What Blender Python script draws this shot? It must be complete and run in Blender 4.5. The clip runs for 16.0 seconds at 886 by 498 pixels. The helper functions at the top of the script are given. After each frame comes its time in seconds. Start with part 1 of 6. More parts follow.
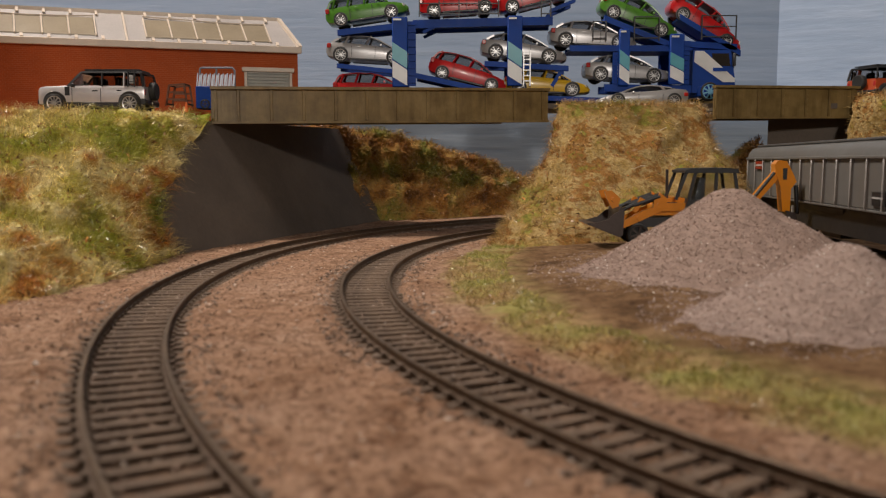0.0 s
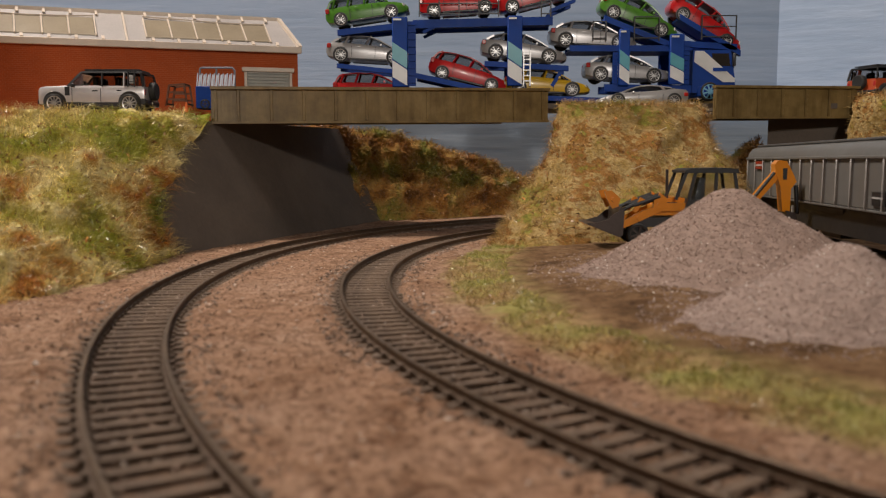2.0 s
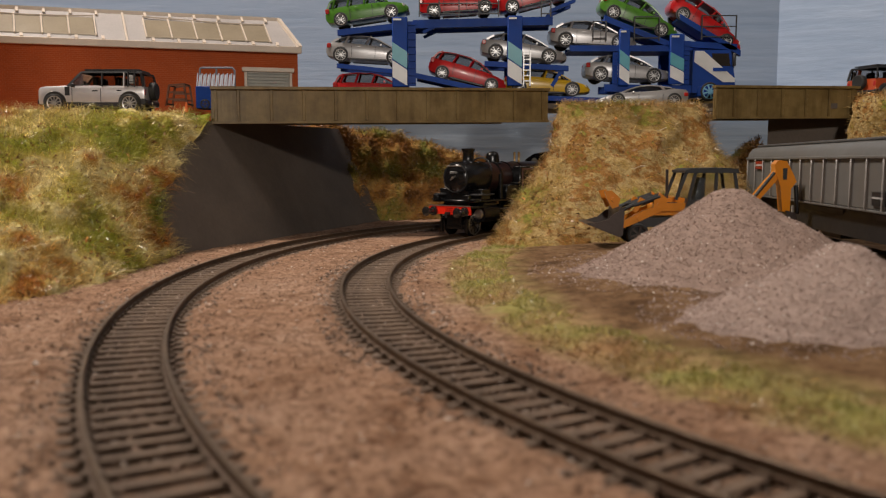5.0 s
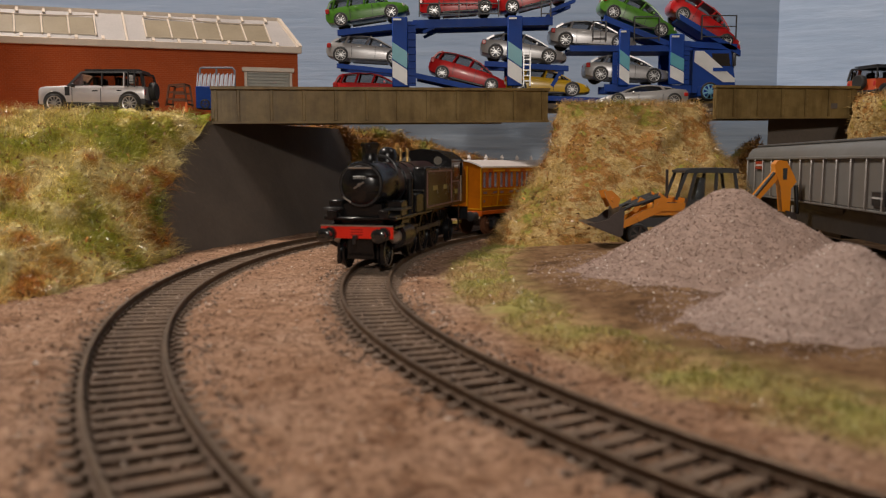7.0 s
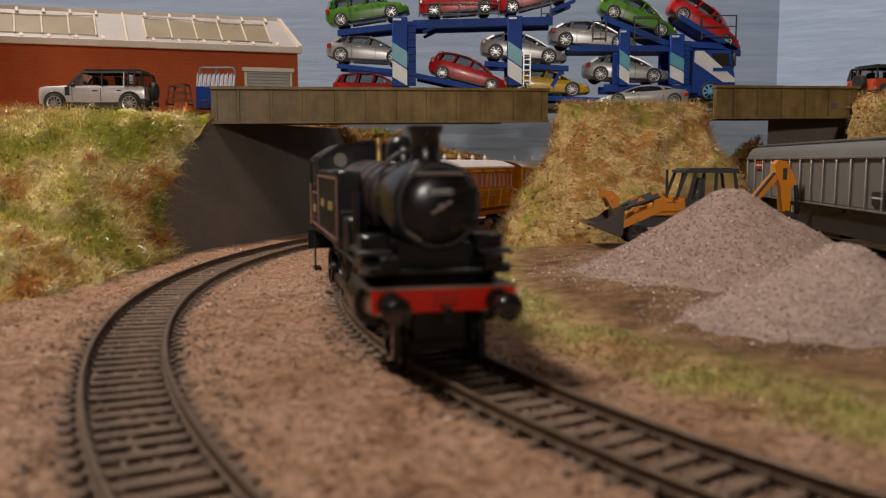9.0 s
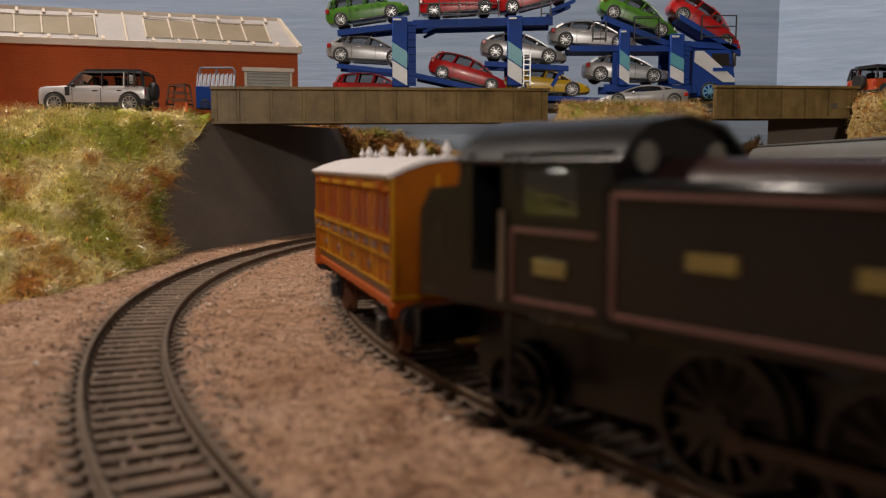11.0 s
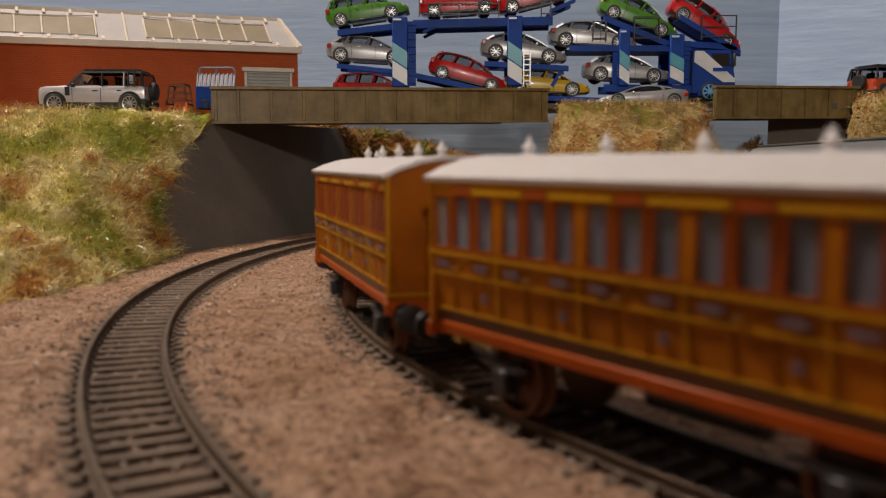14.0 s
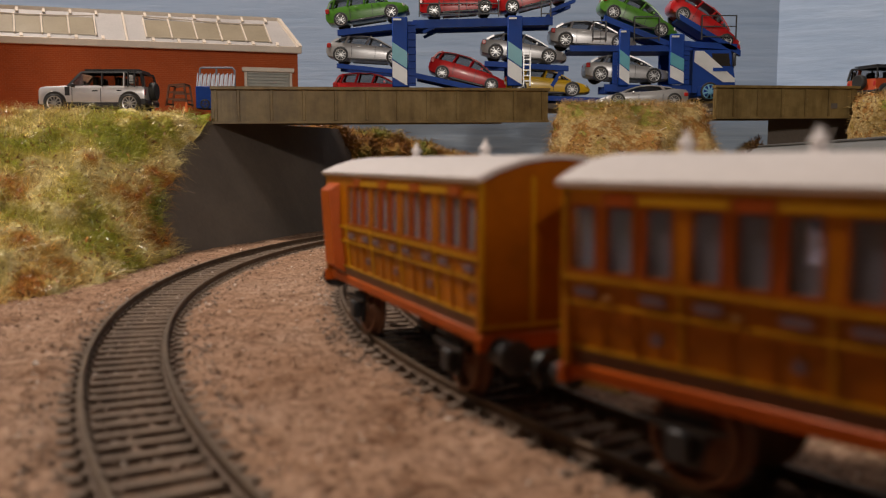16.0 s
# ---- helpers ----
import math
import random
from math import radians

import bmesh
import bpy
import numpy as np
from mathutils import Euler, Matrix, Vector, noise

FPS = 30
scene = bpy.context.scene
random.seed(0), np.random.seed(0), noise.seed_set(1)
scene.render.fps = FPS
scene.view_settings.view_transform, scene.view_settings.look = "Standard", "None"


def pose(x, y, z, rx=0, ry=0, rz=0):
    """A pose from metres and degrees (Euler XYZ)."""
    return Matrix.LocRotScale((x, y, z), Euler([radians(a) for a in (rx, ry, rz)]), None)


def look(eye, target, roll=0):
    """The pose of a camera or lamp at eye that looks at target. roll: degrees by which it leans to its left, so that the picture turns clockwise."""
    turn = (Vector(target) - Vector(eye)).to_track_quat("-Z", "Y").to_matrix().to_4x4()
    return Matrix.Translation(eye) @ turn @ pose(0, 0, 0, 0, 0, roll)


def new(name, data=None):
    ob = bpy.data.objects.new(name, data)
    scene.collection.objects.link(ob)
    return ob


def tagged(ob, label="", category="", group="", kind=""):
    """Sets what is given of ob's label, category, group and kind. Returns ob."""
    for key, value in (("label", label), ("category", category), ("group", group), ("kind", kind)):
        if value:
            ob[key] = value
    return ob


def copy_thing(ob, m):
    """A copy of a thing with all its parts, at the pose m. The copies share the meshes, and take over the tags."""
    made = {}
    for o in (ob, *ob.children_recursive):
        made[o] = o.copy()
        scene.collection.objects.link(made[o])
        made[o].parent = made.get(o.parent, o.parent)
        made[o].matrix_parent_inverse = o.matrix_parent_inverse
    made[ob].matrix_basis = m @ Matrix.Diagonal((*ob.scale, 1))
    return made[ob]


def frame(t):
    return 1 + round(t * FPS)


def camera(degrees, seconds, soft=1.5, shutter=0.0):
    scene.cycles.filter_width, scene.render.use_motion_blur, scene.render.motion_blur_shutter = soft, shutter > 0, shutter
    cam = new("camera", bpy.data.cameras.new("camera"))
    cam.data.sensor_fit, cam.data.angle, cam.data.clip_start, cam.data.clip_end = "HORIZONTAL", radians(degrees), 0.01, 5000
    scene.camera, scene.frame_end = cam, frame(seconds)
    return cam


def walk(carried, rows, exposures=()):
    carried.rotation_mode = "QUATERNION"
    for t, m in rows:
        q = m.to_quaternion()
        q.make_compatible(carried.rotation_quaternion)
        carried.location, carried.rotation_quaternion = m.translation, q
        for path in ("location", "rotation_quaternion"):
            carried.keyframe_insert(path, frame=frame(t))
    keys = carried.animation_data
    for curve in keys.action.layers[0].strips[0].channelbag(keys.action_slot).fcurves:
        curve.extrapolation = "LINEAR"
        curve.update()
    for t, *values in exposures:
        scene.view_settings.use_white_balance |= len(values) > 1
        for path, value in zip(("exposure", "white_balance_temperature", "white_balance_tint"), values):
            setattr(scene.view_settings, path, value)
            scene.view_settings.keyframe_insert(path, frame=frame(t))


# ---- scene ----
# All lengths below are in millimetres of the model (00 scale); MM turns them into metres.
MM = 0.001
HUB = (342.0, 331.3)          # centre of the two concentric curves
R_IN, R_OUT = 371.0, 438.0    # centre-line radii of the tracks
cam = camera(55.43, 16.0, soft=1.2, shutter=0.45)
EYE = pose(0, 0, 0.04326, 90 - 5.885, 0, 0)
walk(cam, [(0.0, EYE), (16.0, EYE)])
cam.data.dof.use_dof = True
cam.data.dof.focus_distance = 0.52
cam.data.dof.aperture_fstop = 21.0

# ---- light ----
world = bpy.data.worlds.new("room_air")
scene.world = world
world.use_nodes = True
world.node_tree.nodes["Background"].inputs[0].default_value = (0.9, 0.85, 0.8, 1)
world.node_tree.nodes["Background"].inputs[1].default_value = 0.04


def area(name, eye, target, size_x, size_y, watts, colour):
    data = bpy.data.lights.new(name, "AREA")
    data.shape, data.size, data.size_y = "RECTANGLE", size_x, size_y
    data.energy, data.color = watts, colour
    ob = new(name, data)
    ob.matrix_world = look(eye, target)
    return ob


area("ceiling_lamp", (-0.62, 0.48, 1.10), (0.0, 0.28, 0.0), 0.16, 0.16, 16.5, (1.0, 0.87, 0.76))
area("wall_lamp", (0.06, -1.40, 0.58), (0.0, 0.60, 0.05), 0.10, 0.10, 11.5, (1.0, 0.91, 0.82))
# weak unseen fill added high on the right, with no known source
area("ceiling_lamp", (0.75, 0.40, 1.30), (0.3, 0.65, 0.0), 0.5, 0.2, 2.6, (1.0, 0.92, 0.86))
scene.view_settings.exposure = -0.14


# ---- materials ----
def shader(name, rough=0.6, metal=0.0, spec=0.5):
    m = bpy.data.materials.new(name)
    m.use_nodes = True
    nt = m.node_tree
    b = nt.nodes["Principled BSDF"]
    b.inputs["Roughness"].default_value = rough
    b.inputs["Metallic"].default_value = metal
    b.inputs["Specular IOR Level"].default_value = spec
    return m, nt, b


def rgba(c):
    return (c[0], c[1], c[2], 1.0)


def noise_node(nt, scale, detail=4.0, rough=0.6, coords="Object", stretch=None):
    tc = nt.nodes.new("ShaderNodeTexCoord")
    n = nt.nodes.new("ShaderNodeTexNoise")
    n.inputs["Scale"].default_value = scale
    n.inputs["Detail"].default_value = detail
    n.inputs["Roughness"].default_value = rough
    if stretch:
        mp = nt.nodes.new("ShaderNodeMapping")
        mp.inputs["Scale"].default_value = stretch
        nt.links.new(tc.outputs[coords], mp.inputs["Vector"])
        nt.links.new(mp.outputs["Vector"], n.inputs["Vector"])
    else:
        nt.links.new(tc.outputs[coords], n.inputs["Vector"])
    return n.outputs["Fac"]


def ramp(nt, fac, stops):
    r = nt.nodes.new("ShaderNodeValToRGB")
    while len(r.color_ramp.elements) < len(stops):
        r.color_ramp.elements.new(0.5)
    for e, (p, c) in zip(r.color_ramp.elements, stops):
        e.position, e.color = p, rgba(c)
    nt.links.new(fac, r.inputs["Fac"])
    return r.outputs["Color"]


def mix(nt, fac, a, b, kind="MIX"):
    n = nt.nodes.new("ShaderNodeMix")
    n.data_type, n.blend_type = "RGBA", kind
    for key, v in ((0, fac), (6, a), (7, b)):
        if isinstance(v, bpy.types.NodeSocket):
            nt.links.new(v, n.inputs[key])
        elif key == 0:
            n.inputs[0].default_value = v
        else:
            n.inputs[key].default_value = rgba(v)
    return n.outputs[2]


def bump(nt, b, fac, strength=0.4, dist=0.0005):
    n = nt.nodes.new("ShaderNodeBump")
    n.inputs["Strength"].default_value = strength
    n.inputs["Distance"].default_value = dist
    nt.links.new(fac, n.inputs["Height"])
    nt.links.new(n.outputs["Normal"], b.inputs["Normal"])


def worn(name, c, rough=0.5, metal=0.0, vary=0.25, scale=60.0, fine=900.0, relief=0.15, dirt=None, spec=0.5):
    """A surface of colour c with blotches, fine grain and a little relief."""
    m, nt, b = shader(name, rough, metal, spec)
    lo = tuple(v * (1 - vary) for v in c)
    hi = tuple(min(1.0, v * (1 + vary)) for v in c)
    col = ramp(nt, noise_node(nt, scale, 5), [(0.3, lo), (0.7, hi)])
    grain = noise_node(nt, fine, 2)
    col = mix(nt, 0.18, col, ramp(nt, grain, [(0.3, tuple(v * 0.6 for v in c)), (0.7, hi)]))
    if dirt:
        d = ramp(nt, noise_node(nt, scale * 0.6, 6, 0.7), [(0.5, (0, 0, 0)), (0.75, (0.7, 0.7, 0.7))])
        col = mix(nt, d, col, dirt)
    nt.links.new(col, b.inputs["Base Color"])
    rr = nt.nodes.new("ShaderNodeMapRange")
    rr.inputs["To Min"].default_value, rr.inputs["To Max"].default_value = rough * 0.8, min(1, rough * 1.25)
    nt.links.new(noise_node(nt, scale * 1.7, 3), rr.inputs["Value"])
    nt.links.new(rr.outputs["Result"], b.inputs["Roughness"])
    if relief:
        bump(nt, b, grain, relief, 0.0003)
    return m


def gloss(name, c, rough=0.25, metal=0.0, coat=1.0):
    m, nt, b = shader(name, rough, metal)
    b.inputs["Coat Weight"].default_value = coat
    b.inputs["Coat Roughness"].default_value = 0.03
    col = ramp(nt, noise_node(nt, 120, 3), [(0.3, tuple(v * 0.92 for v in c)), (0.7, tuple(min(1, v * 1.06) for v in c))])
    nt.links.new(col, b.inputs["Base Color"])
    return m


def glass(name, tint=(0.9, 0.95, 0.95), rough=0.02):
    m, nt, b = shader(name, rough)
    b.inputs["Base Color"].default_value = rgba(tint)
    b.inputs["Transmission Weight"].default_value = 1.0
    b.inputs["IOR"].default_value = 1.3
    return m


def ground_mat():
    m, nt, b = shader("ballast_scatter", 0.95, 0, 0.2)
    fine = noise_node(nt, 420, 6, 0.7)
    broad = noise_node(nt, 18, 5, 0.6)
    brown = ramp(nt, fine, [(0.30, (0.16, 0.088, 0.052)), (0.5, (0.31, 0.185, 0.118)), (0.70, (0.43, 0.28, 0.19))])
    grey = ramp(nt, fine, [(0.30, (0.19, 0.115, 0.075)), (0.5, (0.34, 0.22, 0.152)), (0.72, (0.47, 0.33, 0.24))])
    col = mix(nt, ramp(nt, broad, [(0.4, (0, 0, 0)), (0.65, (1, 1, 1))]), brown, grey)
    # earth and turf verge, a ring inside the inner curve
    tc = nt.nodes.new("ShaderNodeTexCoord")
    vm = nt.nodes.new("ShaderNodeVectorMath")
    vm.operation = "DISTANCE"
    vm.inputs[1].default_value = (HUB[0] * MM, HUB[1] * MM, 0.0)
    nt.links.new(tc.outputs["Object"], vm.inputs[0])
    wob = nt.nodes.new("ShaderNodeMath")
    wob.operation = "MULTIPLY_ADD"
    nt.links.new(noise_node(nt, 30, 5, 0.65), wob.inputs[0])
    wob.inputs[1].default_value = 0.022
    nt.links.new(vm.outputs["Value"], wob.inputs[2])
    ring = ramp(nt, wob.outputs[0], [(0.0, (0, 0, 0)), (0.318, (0, 0, 0)), (0.337, (0.8, 0.8, 0.8)), (0.345, (0.8, 0.8, 0.8)), (0.356, (0, 0, 0))])
    turf = ramp(nt, noise_node(nt, 32, 5, 0.6), [(0.34, (0.36, 0.22, 0.10)), (0.44, (0.38, 0.28, 0.12)), (0.50, (0.33, 0.31, 0.09)), (0.57, (0.30, 0.31, 0.085)), (0.66, (0.38, 0.25, 0.12))])
    for rr in (R_IN, R_OUT):            # dark ballast bed, with the shade between sleepers put into the colour
        far = nt.nodes.new("ShaderNodeMath")
        far.operation = "SUBTRACT"
        nt.links.new(vm.outputs["Value"], far.inputs[0])
        far.inputs[1].default_value = rr * MM
        mag = nt.nodes.new("ShaderNodeMath")
        mag.operation = "ABSOLUTE"
        nt.links.new(far.outputs[0], mag.inputs[0])
        bed = ramp(nt, mag.outputs[0], [(0.0, (0.5, 0.5, 0.5)), (0.0100, (0.5, 0.5, 0.5)), (0.0145, (0, 0, 0))])
        col = mix(nt, bed, col, (0.085, 0.06, 0.045))
    inside = ramp(nt, wob.outputs[0], [(0.0, (1, 1, 1)), (0.322, (1, 1, 1)), (0.338, (0, 0, 0))])
    earth = ramp(nt, noise_node(nt, 60, 6, 0.7), [(0.35, (0.085, 0.048, 0.022)), (0.5, (0.17, 0.10, 0.05)), (0.65, (0.25, 0.16, 0.09))])
    col = mix(nt, inside, col, earth)
    col = mix(nt, ring, col, turf)
    mottle = ramp(nt, noise_node(nt, 75, 5, 0.7), [(0.36, (0.58, 0.47, 0.38)), (0.48, (1, 0.96, 0.92)), (0.62, (1.12, 1.1, 1.1))])
    col = mix(nt, 0.8, col, mottle, "MULTIPLY")
    clump = ramp(nt, noise_node(nt, 210, 5, 0.8), [(0.38, (0.42, 0.36, 0.32)), (0.49, (1, 1, 1)), (0.62, (1.15, 1.15, 1.15))])
    col = mix(nt, 0.6, col, clump, "MULTIPLY")
    nt.links.new(col, b.inputs["Base Color"])
    bump(nt, b, fine, 0.5, 0.0006)
    return m


def turf_mat(name, stops, scale=45.0, detail=4.5, harsh=0.6):
    m, nt, b = shader(name, 0.9, 0, 0.2)
    col = ramp(nt, noise_node(nt, scale, detail, harsh), stops)
    fine = noise_node(nt, 500, 4)
    col = mix(nt, 0.5, col, ramp(nt, fine, [(0.35, (0.45, 0.42, 0.4)), (0.6, (1.1, 1.1, 1.1))]), "MULTIPLY")
    nt.links.new(col, b.inputs["Base Color"])
    bump(nt, b, fine, 0.8, 0.001)
    return m


def blade_mat(name, stops, scale=28.0, detail=4.5, harsh=0.6):
    """Fibres whose colour drifts over the bank and from fibre to fibre."""
    m, nt, b = shader(name, 0.30, 0, 0.65)
    geo = nt.nodes.new("ShaderNodeNewGeometry")
    col = ramp(nt, noise_node(nt, scale, detail, harsh), stops)
    # the last stop is overbright: glints on shiny fibres put into the colour
    each = ramp(nt, geo.outputs["Random Per Island"], [(0.0, (0.22, 0.18, 0.13)), (0.35, (0.70, 0.66, 0.58)), (0.7, (1.0, 0.98, 0.95)), (0.93, (1.3, 1.27, 1.2)), (1.0, (2.8, 2.6, 2.3))])
    nt.links.new(mix(nt, 0.78, col, each, "MULTIPLY"), b.inputs["Base Color"])
    return m


def brick_mat():
    m, nt, b = shader("brick_print", 0.75, 0, 0.3)
    tc = nt.nodes.new("ShaderNodeTexCoord")
    mp = nt.nodes.new("ShaderNodeMapping")
    mp.inputs["Rotation"].default_value = (radians(90), 0, 0)
    nt.links.new(tc.outputs["Object"], mp.inputs["Vector"])
    br = nt.nodes.new("ShaderNodeTexBrick")
    br.inputs["Scale"].default_value = 1.0
    br.inputs["Brick Width"].default_value, br.inputs["Row Height"].default_value = 0.0032, 0.0013
    br.inputs["Mortar Size"].default_value = 0.00012
    br.inputs["Color1"].default_value = (0.45, 0.080, 0.012, 1)
    br.inputs["Color2"].default_value = (0.40, 0.068, 0.010, 1)
    br.inputs["Mortar"].default_value = (0.46, 0.125, 0.045, 1)
    nt.links.new(mp.outputs["Vector"], br.inputs["Vector"])
    col = mix(nt, 0.35, br.outputs["Color"], ramp(nt, noise_node(nt, 35, 5), [(0.3, (0.6, 0.6, 0.6)), (0.7, (1.1, 1.1, 1.1))]), "MULTIPLY")
    nt.links.new(col, b.inputs["Base Color"])
    bump(nt, b, br.outputs["Fac"], -0.25, 0.0003)
    return m


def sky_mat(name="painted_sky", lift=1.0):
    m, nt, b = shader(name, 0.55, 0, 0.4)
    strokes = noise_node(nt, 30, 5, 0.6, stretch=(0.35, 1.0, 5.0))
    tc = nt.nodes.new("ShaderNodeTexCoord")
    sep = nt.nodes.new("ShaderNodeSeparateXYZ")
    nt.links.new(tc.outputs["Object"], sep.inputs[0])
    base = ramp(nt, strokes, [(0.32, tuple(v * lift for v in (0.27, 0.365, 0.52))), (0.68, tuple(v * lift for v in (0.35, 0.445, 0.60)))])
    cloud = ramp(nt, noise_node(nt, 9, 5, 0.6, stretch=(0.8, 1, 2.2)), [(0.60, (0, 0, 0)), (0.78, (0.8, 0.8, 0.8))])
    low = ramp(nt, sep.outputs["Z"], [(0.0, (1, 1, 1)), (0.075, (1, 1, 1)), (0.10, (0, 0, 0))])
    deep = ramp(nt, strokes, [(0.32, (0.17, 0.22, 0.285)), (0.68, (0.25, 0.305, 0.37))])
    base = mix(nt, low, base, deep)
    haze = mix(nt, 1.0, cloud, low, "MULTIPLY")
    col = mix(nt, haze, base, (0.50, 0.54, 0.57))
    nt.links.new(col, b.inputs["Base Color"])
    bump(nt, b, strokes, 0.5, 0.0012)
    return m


GRASS = [(0.33, (0.253, 0.274, 0.028)), (0.42, (0.418, 0.433, 0.055)), (0.465, (0.638, 0.524, 0.143)), (0.5, (0.9, 0.798, 0.418)), (0.535, (0.638, 0.433, 0.121)), (0.575, (0.528, 0.194, 0.039)), (0.61, (0.572, 0.479, 0.11)), (0.66, (0.297, 0.353, 0.044))]
STRAW = [(0.32, (0.26, 0.26, 0.04)), (0.40, (0.36, 0.35, 0.07)), (0.44, (0.42, 0.26, 0.08)), (0.47, (0.50, 0.34, 0.12)), (0.51, (0.58, 0.44, 0.20)), (0.55, (0.40, 0.21, 0.06)), (0.60, (0.38, 0.18, 0.05)), (0.65, (0.33, 0.32, 0.065))]
SCRUB = [(0.36, (0.22, 0.10, 0.03)), (0.45, (0.42, 0.20, 0.05)), (0.52, (0.54, 0.33, 0.10)), (0.59, (0.34, 0.27, 0.06)), (0.66, (0.28, 0.30, 0.065))]
M = {}
M["ground"] = ground_mat()
M["turf"] = turf_mat("turf", [(p, tuple(v * 0.85 for v in c)) for p, c in GRASS], 15)
M["blade"] = blade_mat("grass_fibre", GRASS, 15)
M["straw_turf"] = turf_mat("straw_turf", [(p, tuple(v * 0.8 for v in c)) for p, c in STRAW], 34, 8, 0.78)
M["straw"] = blade_mat("straw_fibre", STRAW, 34, 8, 0.78)
M["scrub_turf"] = turf_mat("scrub_turf", [(p, tuple(v * 0.85 for v in c)) for p, c in SCRUB], 40)
M["scrub"] = blade_mat("scrub_fibre", SCRUB, 40)
M["verge"] = blade_mat("verge_fibre", [(0.36, (0.33, 0.36, 0.075)), (0.47, (0.42, 0.40, 0.11)), (0.54, (0.48, 0.36, 0.16)), (0.62, (0.40, 0.24, 0.10))], 28)
M["flake"] = blade_mat("leaf_flake", [(0.38, (0.16, 0.07, 0.025)), (0.47, (0.40, 0.17, 0.05)), (0.54, (0.55, 0.30, 0.10)), (0.62, (0.22, 0.12, 0.05))], 90)
M["rail"] = worn("rusty_rail", (0.10, 0.060, 0.035), 0.55, 0.3, 0.3, 80, 900, 0.2)
M["rail_head"] = worn("rail_head", (0.15, 0.105, 0.07), 0.5, 0.6, 0.3, 80, 900, 0.1)
M["sleeper"] = worn("sleeper_plastic", (0.135, 0.094, 0.066), 0.8, 0, 0.4, 120, 900, 0.5, (0.26, 0.18, 0.125))
M["ballast"] = worn("track_ballast", (0.24, 0.165, 0.12), 0.95, 0, 0.5, 250, 700, 0.8)
M["gravel"] = worn("heap_gravel", (0.35, 0.26, 0.222), 0.9, 0, 0.25, 300, 800, 1.0, (0.27, 0.195, 0.165))
# rear heap: brown dust, and its shaded flank darkened in the colour
M["gravel_dusty"] = worn("heap_gravel_dusty_shaded", (0.29, 0.205, 0.168), 0.9, 0, 0.3, 200, 800, 1.0, (0.20, 0.132, 0.10))
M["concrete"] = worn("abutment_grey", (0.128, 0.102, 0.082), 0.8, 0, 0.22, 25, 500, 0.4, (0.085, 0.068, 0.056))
M["brick"] = brick_mat()


def girder_mat():
    m, nt, b = shader("girder_paint", 0.42, 0, 0.5)
    col = ramp(nt, noise_node(nt, 45, 6, 0.7), [(0.35, (0.145, 0.094, 0.030)), (0.5, (0.215, 0.145, 0.050)), (0.65, (0.275, 0.195, 0.078))])
    run = ramp(nt, noise_node(nt, 160, 4, 0.7, stretch=(1.0, 1.0, 0.12)), [(0.38, (0.72, 0.68, 0.62)), (0.52, (1, 1, 1)), (0.72, (1.2, 1.18, 1.12))])
    col = mix(nt, 0.75, col, run, "MULTIPLY")
    chip = ramp(nt, noise_node(nt, 420, 3, 0.8), [(0.70, (0, 0, 0)), (0.76, (0.6, 0.6, 0.6))])
    col = mix(nt, chip, col, (0.42, 0.36, 0.24))
    nt.links.new(col, b.inputs["Base Color"])
    bump(nt, b, noise_node(nt, 300, 4), 0.25, 0.0004)
    return m


M["girder"] = girder_mat()
M["sky"] = sky_mat()
# the same upper sky colours, 1.3 times lighter
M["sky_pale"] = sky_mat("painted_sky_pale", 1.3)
M["cream"] = worn("cream_trim", (0.70, 0.60, 0.50), 0.5, 0, 0.08, 40)
M["roof_grey"] = worn("roof_sheet", (0.42, 0.39, 0.38), 0.5, 0, 0.12, 30)
M["skylight"] = worn("skylight_pane", (0.30, 0.25, 0.18), 0.3, 0, 0.15, 40)
M["shutter"] = worn("shutter_grey", (0.36, 0.36, 0.32), 0.45, 0, 0.1, 60)
M["blue"] = worn("blue_paint", (0.005, 0.050, 0.30), 0.5, 0, 0.12, 60, 900, 0.05, None, 0.2)
M["teal"] = gloss("teal_stripe", (0.08, 0.36, 0.45), 0.35)
M["white"] = gloss("white_stripe", (0.75, 0.76, 0.76), 0.35)
M["white_lamp"] = gloss("clear_lamp", (0.7, 0.7, 0.7), 0.15)
M["black"] = worn("black_plastic", (0.018, 0.018, 0.020), 0.45, 0, 0.2)
M["tyre"] = worn("tyre_rubber", (0.02, 0.02, 0.02), 0.7, 0, 0.2)
M["chrome"] = gloss("wheel_silver", (0.46, 0.455, 0.45), 0.36, 0.7, 0.3)
M["hub_blue"] = gloss("wheel_blue", (0.18, 0.45, 0.65), 0.35)
M["window"] = gloss("dark_window", (0.025, 0.022, 0.02), 0.08)
M["red_lamp"] = gloss("red_lamp", (0.45, 0.02, 0.015), 0.15)
M["green_car"] = gloss("green_car_paint", (0.075, 0.23, 0.022), 0.3, 0, 0.5)
M["red_car"] = gloss("red_car_paint", (0.46, 0.008, 0.010), 0.3, 0, 0.5)
M["silver_car"] = gloss("silver_car_paint", (0.44, 0.43, 0.43), 0.34, 0.5, 0.4)
M["pale_silver"] = gloss("pale_silver_paint", (0.66, 0.635, 0.645), 0.32, 0.4)
M["orange_paint"] = gloss("orange_paint", (0.50, 0.075, 0.018), 0.35, 0, 0.5)
M["clear_window"] = glass("clear_window", (0.42, 0.40, 0.39), 0.02)
M["clear_window"].node_tree.nodes["Principled BSDF"].inputs["IOR"].default_value = 1.06
M["car_window"] = glass("car_window", (0.34, 0.33, 0.32), 0.02)
M["car_window"].node_tree.nodes["Principled BSDF"].inputs["IOR"].default_value = 1.08
